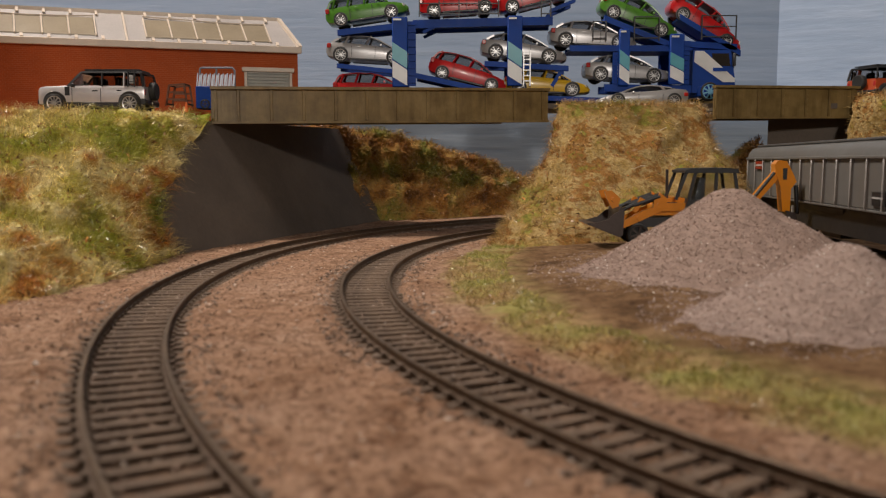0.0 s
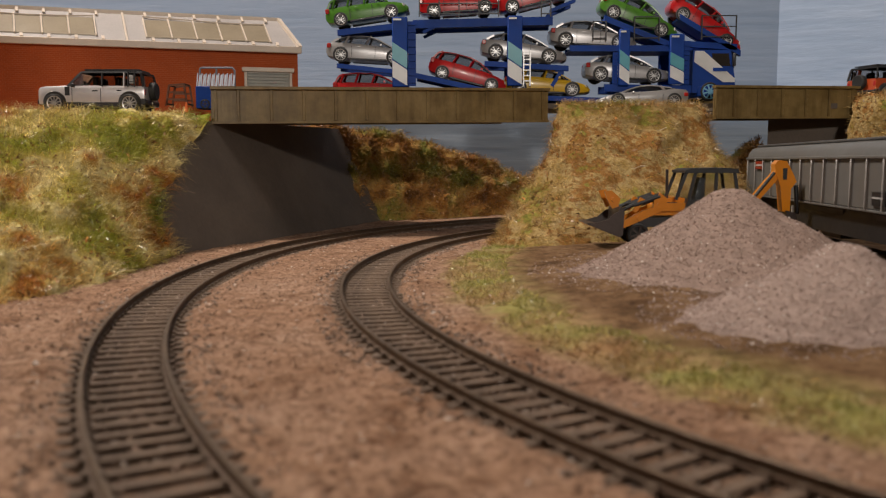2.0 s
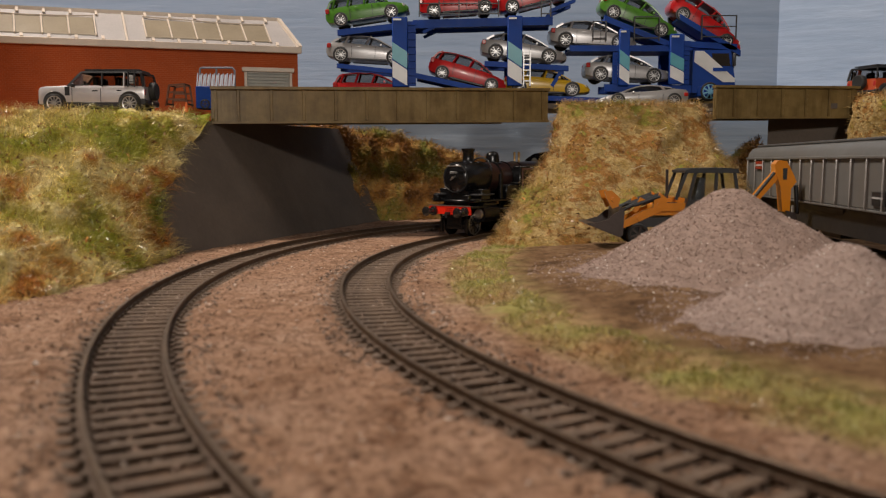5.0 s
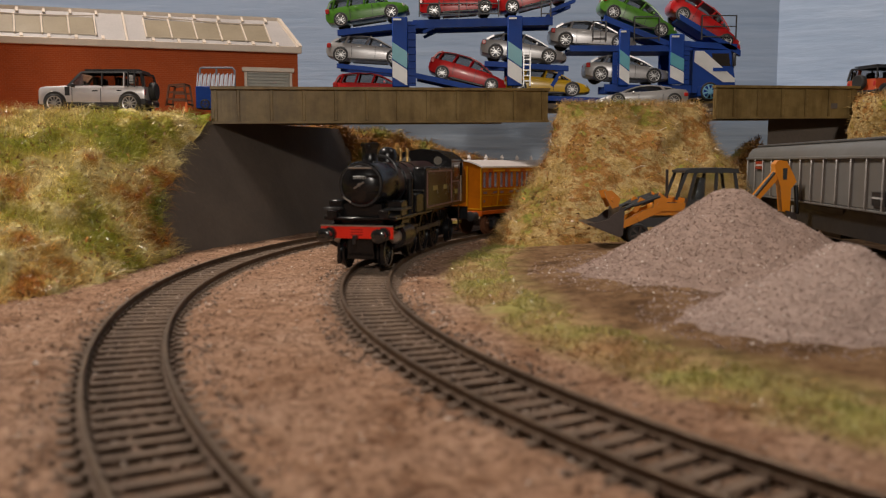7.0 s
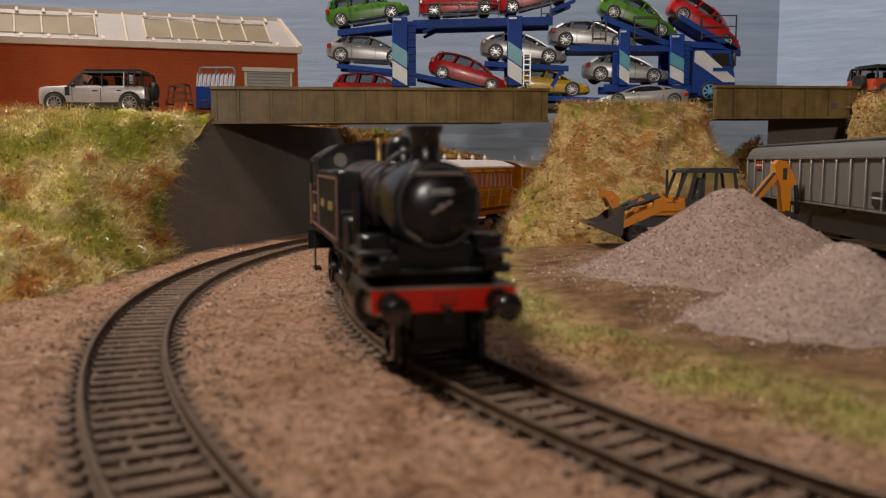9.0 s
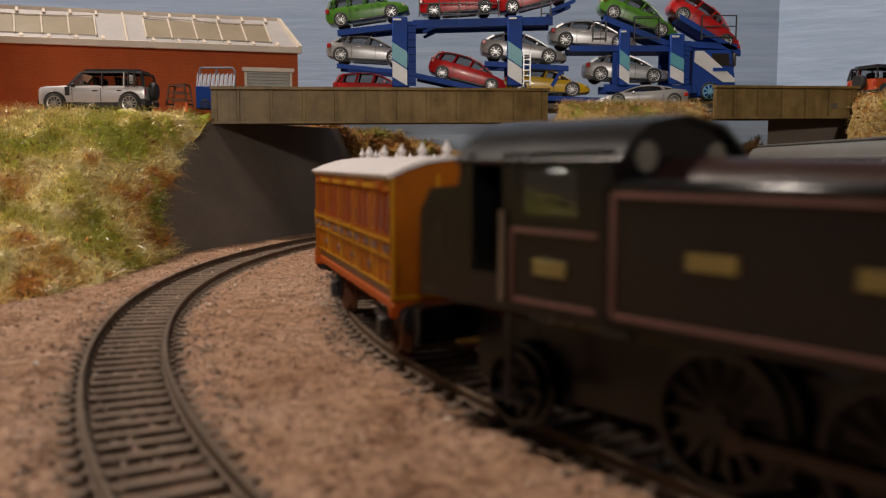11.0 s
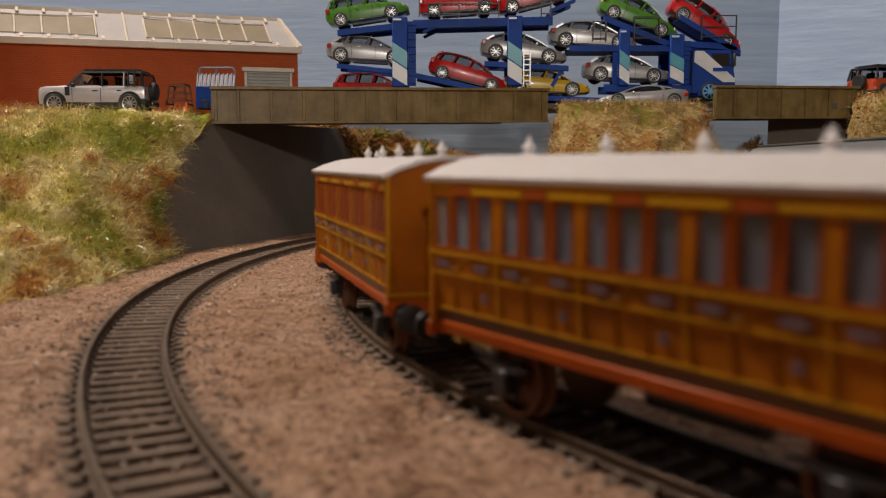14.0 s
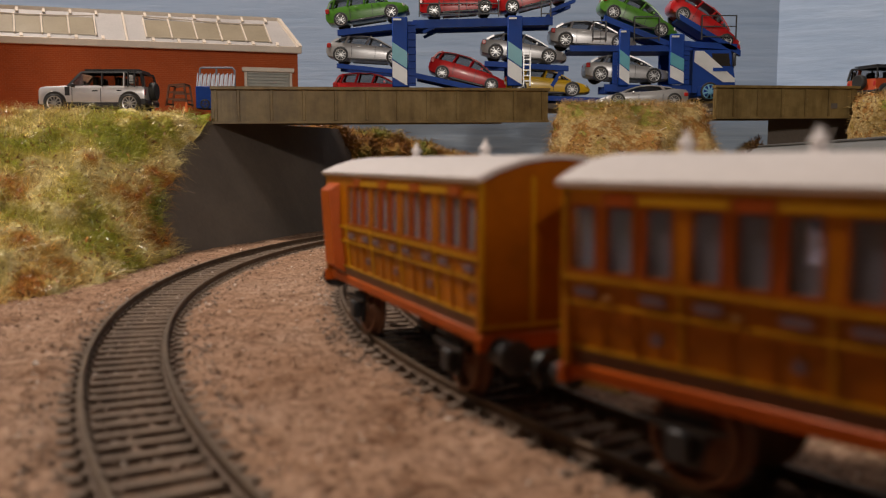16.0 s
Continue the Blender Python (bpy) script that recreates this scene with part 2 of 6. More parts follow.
M["yellow_car"] = gloss("yellow_car_paint", (0.65, 0.40, 0.01), 0.3, 0, 0.5)
M["digger"] = gloss("digger_yellow", (0.72, 0.24, 0.006), 0.3, 0, 0.6)
M["steel"] = worn("dark_steel", (0.07, 0.055, 0.05), 0.4, 0.5, 0.3)
M["orange"] = worn("orange_cone", (0.75, 0.14, 0.02), 0.5)
M["wagon"] = worn("wagon_grey", (0.155, 0.155, 0.15), 0.5, 0, 0.12, 30, 600, 0.1, (0.15, 0.13, 0.11))
M["wagon_rib"] = worn("wagon_rib_grey", (0.42, 0.41, 0.40), 0.45, 0, 0.15)
M["wagon_roof"] = worn("wagon_roof_grey", (0.10, 0.10, 0.10), 0.55, 0, 0.2)
M["loco"] = worn("loco_black", (0.006, 0.006, 0.007), 0.25, 0, 0.2, 60, 900, 0.05, None, 0.5)
M["loco_red"] = gloss("buffer_beam_red", (0.88, 0.022, 0.004), 0.4, 0, 0.1)
M["lining"] = worn("lining_red", (0.20, 0.10, 0.085), 0.5)
M["letter"] = worn("letter_gold", (0.28, 0.21, 0.06), 0.5)
M["brass"] = gloss("brass", (0.55, 0.36, 0.14), 0.38, 0.9)
M["steel_bright"] = gloss("bright_steel", (0.5, 0.46, 0.42), 0.3, 0.9)
M["teak"] = worn("teak_panel", (0.37, 0.112, 0.001), 0.35, 0, 0.35, 50, 500, 0.1, None, 0.2)
# darker than the side panels; shade on the coach ends put into the colour
M["teak_end"] = worn("teak_end", (0.30, 0.082, 0.001), 0.4, 0, 0.3, 50, 500, 0.1, None, 0.2)
M["teak_dark"] = worn("teak_dark", (0.11, 0.032, 0.006), 0.4, 0, 0.15)
M["teak_red"] = worn("teak_red", (0.30, 0.055, 0.006), 0.4, 0, 0.15, 60, 900, 0.1, None, 0.2)
M["beading"] = worn("gold_beading", (0.48, 0.225, 0.004), 0.4, 0, 0.12, 60, 900, 0.1, None, 0.25)
M["solebar"] = worn("solebar_red", (0.42, 0.075, 0.004), 0.45, 0, 0.15, 60, 900, 0.1, None, 0.2)
M["roof_white"] = worn("coach_roof_white", (0.64, 0.585, 0.57), 0.5, 0, 0.06, 40, 500, 0.1)
M["coach_pane"] = glass("coach_pane", (0.62, 0.64, 0.76), 0.06)
M["coach_pane"].node_tree.nodes["Principled BSDF"].inputs["Transmission Weight"].default_value = 0.90
M["seat"] = worn("coach_inside", (0.30, 0.275, 0.29), 0.8)
M["wheel_rust"] = worn("wheel_rust", (0.17, 0.07, 0.035), 0.5, 0.3, 0.3)
M["wall"] = worn("room_wall", (0.36, 0.32, 0.28), 0.9, 0, 0.08, 3)
M["floor"] = worn("room_floor", (0.25, 0.18, 0.13), 0.8, 0, 0.2, 5)


# ---- mesh helpers (millimetres) ----
def box(bm, x0, x1, y0, y1, z0, z1, bev=0.0):
    vs = [bm.verts.new(p) for p in ((x0, y0, z0), (x1, y0, z0), (x1, y1, z0), (x0, y1, z0), (x0, y0, z1), (x1, y0, z1), (x1, y1, z1), (x0, y1, z1))]
    fs = [bm.faces.new([vs[i] for i in f]) for f in ((3, 2, 1, 0), (4, 5, 6, 7), (0, 1, 5, 4), (1, 2, 6, 5), (2, 3, 7, 6), (3, 0, 4, 7))]
    if bev:
        es = list({e for f in fs for e in f.edges})
        bmesh.ops.bevel(bm, geom=es, offset=bev, segments=1, affect="EDGES", profile=0.5)
    return vs


def cyl(bm, a, b, r, r2=None, n=16, caps=True):
    a, b = Vector(a), Vector(b)
    q = (b - a).to_track_quat("Z", "Y").to_matrix()
    r2 = r if r2 is None else r2
    lo, hi = [], []
    for i in range(n):
        w = 2 * math.pi * i / n
        d = q @ Vector((math.cos(w), math.sin(w), 0))
        lo.append(bm.verts.new(a + d * r))
        hi.append(bm.verts.new(b + d * r2))
    for i in range(n):
        j = (i + 1) % n
        bm.faces.new((lo[i], lo[j], hi[j], hi[i]))
    if caps:
        bm.faces.new(lo[::-1])
        bm.faces.new(hi)


def turned(bm, a, axis, profile, n=20):
    """A body of revolution: profile of (distance along axis, radius) from the point a."""
    a, axis = Vector(a), Vector(axis).normalized()
    q = axis.to_track_quat("Z", "Y").to_matrix()
    rings = []
    for d, r in profile:
        rings.append([bm.verts.new(a + axis * d + q @ Vector((math.cos(2 * math.pi * i / n) * r, math.sin(2 * math.pi * i / n) * r, 0))) for i in range(n)])
    for p, s in zip(rings, rings[1:]):
        for i in range(n):
            bm.faces.new((p[i], p[(i + 1) % n], s[(i + 1) % n], s[i]))
    bm.faces.new(rings[0][::-1])
    bm.faces.new(rings[-1])


def loft(bm, rings, closed=True, caps=True):
    vs = [[bm.verts.new(p) for p in r] for r in rings]
    n = len(vs[0])
    for p, s in zip(vs, vs[1:]):
        for i in range(n if closed else n - 1):
            j = (i + 1) % n
            bm.faces.new((p[i], p[j], s[j], s[i]))
    if caps and closed:
        bm.faces.new(vs[0][::-1])
        bm.faces.new(vs[-1])
    return vs


def slab(bm, pts, y0, y1):
    """The outline pts (x, z) drawn out from y0 to y1."""
    loft(bm, [[(x, y0, z) for x, z in pts], [(x, y1, z) for x, z in pts]])


def bar(bm, a, b, w, h=None):
    """A square bar from a to b."""
    a, b = Vector(a), Vector(b)
    h = w if h is None else h
    d = (b - a).normalized()
    side = d.cross(Vector((0, 0, 1)))
    side = Vector((0, 1, 0)) if side.length < 1e-3 else side.normalized()
    up = side.cross(d)
    ring = lambda p: [p + side * (w / 2) * i + up * (h / 2) * j for i, j in ((-1, -1), (1, -1), (1, 1), (-1, 1))]
    loft(bm, [ring(a), ring(b)])


def mesh_of(name, bm, mats, smooth=False):
    bmesh.ops.recalc_face_normals(bm, faces=bm.faces)
    for v in bm.verts:
        v.co *= MM
    me = bpy.data.meshes.new(name)
    bm.to_mesh(me)
    bm.free()
    for m in mats if isinstance(mats, (list, tuple)) else (mats,):
        me.materials.append(m)
    if smooth:
        me.shade_smooth()
        me.set_sharp_from_angle(angle=radians(38))
    return me


def part(name, bm, mat, parent, label="", smooth=True):
    ob = new(name, mesh_of(name, bm, mat, smooth))
    ob.parent = parent
    if label:
        tagged(ob, label)
    return ob


def thing(name, label, category, at=None, group="", kind=""):
    ob = tagged(new(name), label, category, group, kind)
    ob.empty_display_size = 0.01
    if at is not None:
        ob.matrix_basis = at
    return ob


def mm_pose(x, y, z, rx=0, ry=0, rz=0):
    return pose(x * MM, y * MM, z * MM, rx, ry, rz)


def grab(fn, *args, **kw):
    bm = bmesh.new()
    fn(bm, *args, **kw)
    return bm


def wobble(x, y, z, size, amount):
    return amount * noise.fractal((x / size, y / size, z / size + 3.1), 0.9, 2.0, 4)


def curve_through(pts, n):
    """n points along a smooth line through pts."""
    pts = [Vector(p) for p in pts]
    ext = [pts[0] * 2 - pts[1]] + pts + [pts[-1] * 2 - pts[-2]]
    out = []
    for k in range(n):
        u = k / (n - 1) * (len(pts) - 1)
        i = min(int(u), len(pts) - 2)
        f = u - i
        a, b, c, d = ext[i:i + 4]
        out.append(0.5 * ((2 * b) + (c - a) * f + (2 * a - 5 * b + 4 * c - d) * f * f + (3 * b - a - 3 * c + d) * f ** 3))
    return out


def bank(lines, nu, nv, rough, size):
    """A grassed surface drawn over a few long lines from the foot to the crest, roughened."""
    cols = [curve_through(l, nu) for l in lines]
    bm = bmesh.new()
    grid = []
    for i in range(nu):
        across = curve_through([c[i] for c in cols], nv)
        row = []
        for p in across:
            w = wobble(p.x, p.y, p.z, size, rough)
            row.append(bm.verts.new((p.x + w, p.y - w * 0.8, p.z + w * 0.6)))
        grid.append(row)
    for i in range(nu - 1):
        for j in range(nv - 1):
            bm.faces.new((grid[i][j], grid[i + 1][j], grid[i + 1][j + 1], grid[i][j + 1]))
    return bm


def fibres(bm_src, count, length, width, droop, seed, keep=None, flat=0.6):
    """Loose fibres on a surface; each is a thin bent blade of three triangles."""
    rnd = random.Random(seed)
    bm_src.faces.ensure_lookup_table()
    bm_src.normal_update()
    faces = [f for f in bm_src.faces if keep is None or keep(f.calc_center_median())]
    areas = np.cumsum([f.calc_area() for f in faces])
    verts, tris = [], []
    picks = np.searchsorted(areas, np.array([rnd.random() for _ in range(count)]) * areas[-1])
    for k in picks:
        f = faces[min(int(k), len(faces) - 1)]
        c = [v.co for v in f.verts]
        a, b = rnd.random(), rnd.random()
        p = (c[0] * (1 - a) + c[1] * a) * (1 - b) + (c[3] * (1 - a) + c[2] * a) * b if len(c) == 4 else c[0] + ((c[1] - c[0]) * a + (c[2] - c[0]) * (1 - a)) * math.sqrt(b)
        nrm = f.normal if f.normal.z > 0 or abs(f.normal.y) > 0.3 else -f.normal
        d = (nrm * flat + Vector((rnd.gauss(0, 1), rnd.gauss(0, 1), rnd.gauss(0.3, 0.8))) * (1.0 - flat * 0.5)).normalized()
        l = length * rnd.uniform(0.4, 1.3)
        side = d.cross(Vector((rnd.gauss(0, 1), rnd.gauss(0, 1), rnd.gauss(0, 1)))).normalized() * width * rnd.uniform(0.5, 1.2)
        mid = p + d * l * 0.55
        tip = p + d * l + Vector((rnd.gauss(0, 0.5), rnd.gauss(0, 0.5), -droop)) * l * 0.4
        n = len(verts)
        verts += [p - side, p + side, mid - side * 0.8, mid + side * 0.8, tip]
        tris += [(n, n + 1, n + 3), (n, n + 3, n + 2), (n + 2, n + 3, n + 4)]
    return verts, tris


def stuff(name, verts, tris, mat, label, category, parent=None):
    me = bpy.data.meshes.new(name)
    me.from_pydata([tuple(v * MM for v in p) for p in verts], [], tris)
    me.materials.append(mat)
    ob = tagged(new(name, me), label, category, "", "stuff")
    ob.parent = parent
    return ob


def pebbles(spots, seed, flat=0.7):
    """Small angular stones (octahedra, knocked about) at spots of (x, y, z, size)."""
    rnd = random.Random(seed)
    verts, tris = [], []
    for x, y, z, s in spots:
        n = len(verts)
        for dx, dy, dz in ((1, 0, 0), (-1, 0, 0), (0, 1, 0), (0, -1, 0), (0, 0, flat), (0, 0, -flat)):
            verts.append((x + (dx + rnd.uniform(-0.45, 0.45)) * s, y + (dy + rnd.uniform(-0.45, 0.45)) * s, z + (dz + rnd.uniform(-0.3, 0.3)) * s))
        tris += [(n + a, n + b, n + c) for a, b, c in ((0, 2, 4), (2, 1, 4), (1, 3, 4), (3, 0, 4), (2, 0, 5), (1, 2, 5), (3, 1, 5), (0, 3, 5))]
    return verts, tris


# ---- the room and the baseboard ----
def panel(name, x0, x1, y0, y1, z0, z1, mat, label, category):
    ob = new(name, mesh_of(name, grab(box, x0, x1, y0, y1, z0, z1), mat))
    return tagged(ob, label, category, "", "structure")


panel("floor", -1700, 2300, -1900, 1700, -960, -940, M["floor"], "plain brown floor of the layout room", "floor")
panel("ceiling", -1700, 2300, -1900, 1700, 1500, 1520, M["wall"], "plain pale ceiling of the layout room", "ceiling")
panel("wall_west", -1720, -1700, -1900, 1700, -940, 1500, M["wall"], "plain pale wall of the layout room", "wall")
panel("wall_east", 2300, 2320, -1900, 1700, -940, 1500, M["wall"], "plain pale wall of the layout room", "wall")
panel("wall_south", -1700, 2300, -1920, -1900, -940, 1500, M["wall"], "plain pale wall of the layout room", "wall")
panel("wall_north", -1700, 2300, 1700, 1720, -940, 1500, M["wall"], "plain pale wall of the layout room", "wall")


def hub_distance(x, y):
    return math.hypot(x - HUB[0], y - HUB[1])


def ground_height(x, y):
    r = hub_distance(x, y)
    z = -2.6
    for rr in (R_IN, R_OUT):            # the track bed lies a little lower, between shoulders
        e = abs(r - rr)
        if e < 12:
            z -= 0.9
        elif e < 20:
            z += 0.4
    if r < 345:                         # yard inside the curve stands a little higher
        z += min(1.0, (345 - r) / 60) * 3.6
    return z


def ground_at(x, y):
    fine = 0.55 if abs(hub_distance(x, y) - R_IN) > 14 and abs(hub_distance(x, y) - R_OUT) > 14 else 0.15
    return ground_height(x, y) + wobble(x, y, 0, 7.0, fine) + wobble(x, y, 5, 60.0, 0.5)


def build_ground():
    xs = sorted(set(list(range(-900, -240, 30)) + [v * 0.5 for v in range(-480, 520, 5)] + list(range(260, 1200, 30))))
    ys = sorted(set(list(range(-250, 60, 30)) + [v * 0.5 for v in range(120, 1000, 5)] + list(range(500, 920, 20))))
    bm = bmesh.new()
    grid = [[bm.verts.new((x, y, ground_at(x, y))) for y in ys] for x in xs]
    for i in range(len(xs) - 1):
        for j in range(len(ys) - 1):
            bm.faces.new((grid[i][j], grid[i + 1][j], grid[i + 1][j + 1], grid[i][j + 1]))
    ob = new("ground", mesh_of("ground", bm, M["ground"], True))
    tagged(ob, "brown ballast scatter and earth covering the baseboard", "ground", "", "structure")
    # two unseen boards added to block the wall lamp: warehouse end, near train
    panel("end_shade_board", -900, -145, -262, -250, -60, 345, M["black"], "plain black board added out of view to shade the warehouse's far end", "board")
    panel("fascia", -145, 1190, -262, -250, -60, 172, M["black"], "plain black board added out of view to shade the near train", "fascia")
    panel("baseboard", -900, 1190, -250, 920, -60, -12, M["teak_end"], "wooden baseboard under the layout", "baseboard")


build_ground()


# ---- backdrop ----
def sky_board(name, line, mat, label):
    bm = bmesh.new()
    loft(bm, [[(x, y, -12), (x, y, 460), (x + 6, y + 8, 460), (x + 6, y + 8, -12)] for x, y in line])
    tagged(new(name, mesh_of(name, bm, mat)), label, "backdrop", "", "structure")


def build_backdrop():
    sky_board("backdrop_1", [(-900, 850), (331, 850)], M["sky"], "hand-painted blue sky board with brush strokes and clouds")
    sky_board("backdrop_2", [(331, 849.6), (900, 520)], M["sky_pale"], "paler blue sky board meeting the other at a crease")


build_backdrop()


# ---- tracks ----
def rail_profile():
    return [(-0.9, -2.3), (0.9, -2.3), (0.9, -2.0), (0.3, -1.8), (0.3, -0.8), (0.5, -0.7), (0.5, -0.1), (0.4, 0.0), (-0.4, 0.0), (-0.5, -0.1), (-0.5, -0.7), (-0.3, -0.8), (-0.3, -1.8), (-0.9, -2.0)]


def curved_track(name, radius, fine_from, fine_to, label):
    top = thing(name, label, "railway track", kind="structure")
    for off in (8.55, -8.4):
        bm = bmesh.new()
        rings = []
        for k in range(361):
            w = radians(k)
            c, s = math.cos(w), math.sin(w)
            rings.append([(HUB[0] + (radius + off + a) * c, HUB[1] + (radius + off + a) * s, z) for a, z in rail_profile()])
        loft(bm, rings, True, False)
        bmesh.ops.recalc_face_normals(bm, faces=bm.faces)
        for f in bm.faces:
            if f.calc_center_median().z > -0.08:
                f.material_index = 1
        part("rail", bm, [M["rail"], M["rail_head"]], top, "weathered rusty rail")
    bm = grab(box, -12.7, 12.7, -1.25, 1.25, -3.2, -2.35, 0.2)
    for s in (8.75, -8.75):
        box(bm, s - 1.6, s + 1.6, -1.0, 1.0, -2.4, -1.75)
    me = mesh_of("sleeper", bm, M["sleeper"])
    step = 6.1 / radius
    rnd = random.Random(5)
    rest = bmesh.new()
    for k in range(int(2 * math.pi / step)):
        w = k * step
        deg = math.degrees(w)
        x, y = HUB[0] + radius * math.cos(w), HUB[1] + radius * math.sin(w)
        if fine_from < deg < fine_to:
            ob = new("sleeper", me)
            ob.parent = top
            ob.matrix_basis = mm_pose(x, y, rnd.uniform(-0.15, 0.1), 0, 0, deg + rnd.uniform(-1.2, 1.2))
        else:
            m = Matrix.Translation((x, y, 0)) @ Matrix.Rotation(w, 4, "Z")
            for v in box(rest, -13.4, 13.4, -1.25, 1.25, -3.2, -2.3):
                v.co = m @ v.co
    tagged(part("sleeper_row", rest, M["sleeper"], top), kind="stuff")
    return top


inner_track = curved_track("railway_track", R_IN, 132, 236, "curved single track with rusty rails and dark sleepers in brown ballast")
outer_track = curved_track("railway_track", R_OUT, 122, 236, "outer curved track with rusty rails and grey-brown sleepers")


# ---- banks ----
def grassy(name, bm, mat, mat_fibre, label, count, length, width, seed, keep=None, flat=0.6):
    verts, tris = fibres(bm, count, length, width, 0.6, seed, keep, flat)
    clods = fibres(bm, count // 42, 2.6, 0.95, 0.2, seed + 70, lambda c: (keep is None or keep(c)) and noise.noise((c.x / 25, c.y / 25, c.z / 25)) > 0.05, 0.7)
    bits = fibres(bm, count // 17, 1.9, 0.5, 0.3, seed + 50, keep, 0.9)
    ob = new(name, mesh_of(name, bm, mat, True))
    tagged(ob, label, "embankment", "", "structure")
    stuff("leaf_litter", bits[0], bits[1], M["flake"], "brown and rust leaf flakes", "", ob)
    stuff("leaf_clump", clods[0], clods[1], M["flake"], "dark brown leaf clumps", "", ob)
    stuff("grass", verts, tris, mat_fibre, "dry static grass fibres", "", ob)
    return ob


def left_bank():
    foot = [(-420, 60, -4), (-250, 160, -4), (-165, 232, -4), (-140, 275, -4), (-130, 338, -4), (-134, 396, -4), (-136, 421, -4)]
    low = [(-440, 130, 12), (-280, 205, 12), (-190, 262, 14), (-158, 305, 15), (-142, 355, 16), (-142, 396, 17), (-140, 418, 14)]
    mid = [(-460, 220, 42), (-330, 270, 43), (-245, 325, 45), (-200, 360, 47), (-168, 390, 48), (-153, 428, 46), (-141, 455, 43)]
    crest = [(-480, 330, 62), (-370, 370, 64), (-290, 405, 65), (-235, 425, 66), (-190, 438, 66.5), (-154, 460, 67.5), (-133.5, 486, 68)]
    back = [(-490, 462, 70), (-380, 464, 70), (-300, 466, 70), (-245, 466, 70), (-200, 468, 70.5), (-170, 488, 70.5), (-146, 496, 68)]
    bm = bank([foot, low, mid, crest, back], 150, 80, 6.0, 20)
    grassy("embankment_west", bm, M["turf"], M["blade"], "steep bank of straw, green and rusty static grass", 90000, 9.0, 0.09, 11, lambda c: c.z < 68.5 and c.x > -330)


left_bank()
panel("plateau", -900, -175, 462, 850, 60, 71.8, M["ground"], "gravel yard on top of the bank", "ground")


def mound():
    foot = [(27, 478), (38, 504), (56, 530), (80, 560), (118, 596), (175, 628), (212, 612), (216, 560), (210, 500), (190, 462), (150, 446), (100, 438), (62, 430), (38, 440), (26, 458)]
    top = [(75, 540), (78, 548), (84, 560), (95, 572), (120, 586), (150, 598), (160, 592), (166, 570), (164, 548), (159, 536), (145, 531), (120, 528), (96, 528), (82, 531), (76, 535)]
    n = 120
    f = curve_through([(x, y, -5) for x, y in foot + foot[:1]], n + 1)[:n]
    t = curve_through([(x, y, 83) for x, y in top + top[:1]], n + 1)[:n]
    bm = bmesh.new()
    rows = []
    for k in range(44):
        u = k / 43
        row = []
        for a, b in zip(f, t):
            h = u
            s = 1 - (1 - u) ** 1.45
            p = a.lerp(b, s)
            z = -5 + 84.5 * h
            if u > 0.9:
                z -= (u - 0.9) ** 2 * 120
            w = wobble(p.x, p.y, z, 20, 4.0) + wobble(p.x, p.y, z, 7, 1.8)
            c = Vector((p.x - 125, p.y - 550, 0)).normalized()
            row.append(bm.verts.new((p.x + c.x * w, p.y + c.y * w, z + w * 0.4)))
        rows.append(row)
    for p, s in zip(rows, rows[1:]):
        for i in range(n):
            bm.faces.new((p[i], p[(i + 1) % n], s[(i + 1) % n], s[i]))
    centre = bm.verts.new((122, 560, 79.5))
    for i in range(n):
        bm.faces.new((rows[-1][i], rows[-1][(i + 1) % n], centre))
    grassy("embankment_middle", bm, M["straw_turf"], M["straw"], "steep mound of straw-coloured static grass between the bridge spans", 76000, 6.8, 0.085, 12, lambda c: c.y < 600)


mound()


def far_bank():
    lines = [[], [], [], []]
    for deg, h in ((148, 68), (145, 70), (141, 71), (137, 68), (133, 60), (129, 52), (125, 42), (121, 30), (117, 20), (112, 14), (104, 16), (98, 34), (92, 52), (86, 60)):
        w = radians(deg)
        out = max(0, deg - 133) * 2.0
        for line, (r, z) in zip(lines, ((496 + out, -4), (504 + out, h * 0.45), (516 + out, h * 0.9), (540 + out, h))):
            line.append((HUB[0] + r * math.cos(w), HUB[1] + r * math.sin(w), z))
    bm = bank(lines, 140, 26, 7.0, 16)
    grassy("embankment_north", bm, M["scrub_turf"], M["scrub"], "russet and brown scrub bank behind the tracks", 26000, 7.0, 0.25, 13)


far_bank()


def right_bank():
    foot = [(262, 560, 10), (280, 548, 10), (320, 540, 10), (420, 530, 10)]
    mid = [(271, 572, 50), (282, 558, 55), (320, 552, 55), (420, 542, 55)]
    crest = [(279, 582, 84), (287, 566, 86), (320, 560, 88), (420, 552, 88)]
    back = [(284, 640, 85.4), (296, 660, 85.8), (330, 670, 85.8), (430, 670, 85.8)]
    bm = bank([foot, mid, crest, back], 50, 40, 3.5, 18)
    grassy("embankment_east", bm, M["straw_turf"], M["straw"], "grassy bank at the end of the small span", 12000, 6.0, 0.16, 14)


right_bank()


def corner_scrub():
    foot = [(184, 612, -4), (202, 598, -4), (227, 594, -4)]
    mid = [(190, 616, 22), (206, 603, 27), (228, 597, 36)]
    crest = [(198, 626, 34), (214, 616, 42), (230, 609, 58)]
    back = [(205, 646, 34), (218, 646, 44), (231, 640, 58)]
    bm = bank([foot, mid, crest, back], 26, 22, 5.0, 12)
    grassy("embankment_corner", bm, M["scrub_turf"], M["scrub"], "brown and green scrub beside the square abutment", 6000, 6.0, 0.2, 15)


corner_scrub()


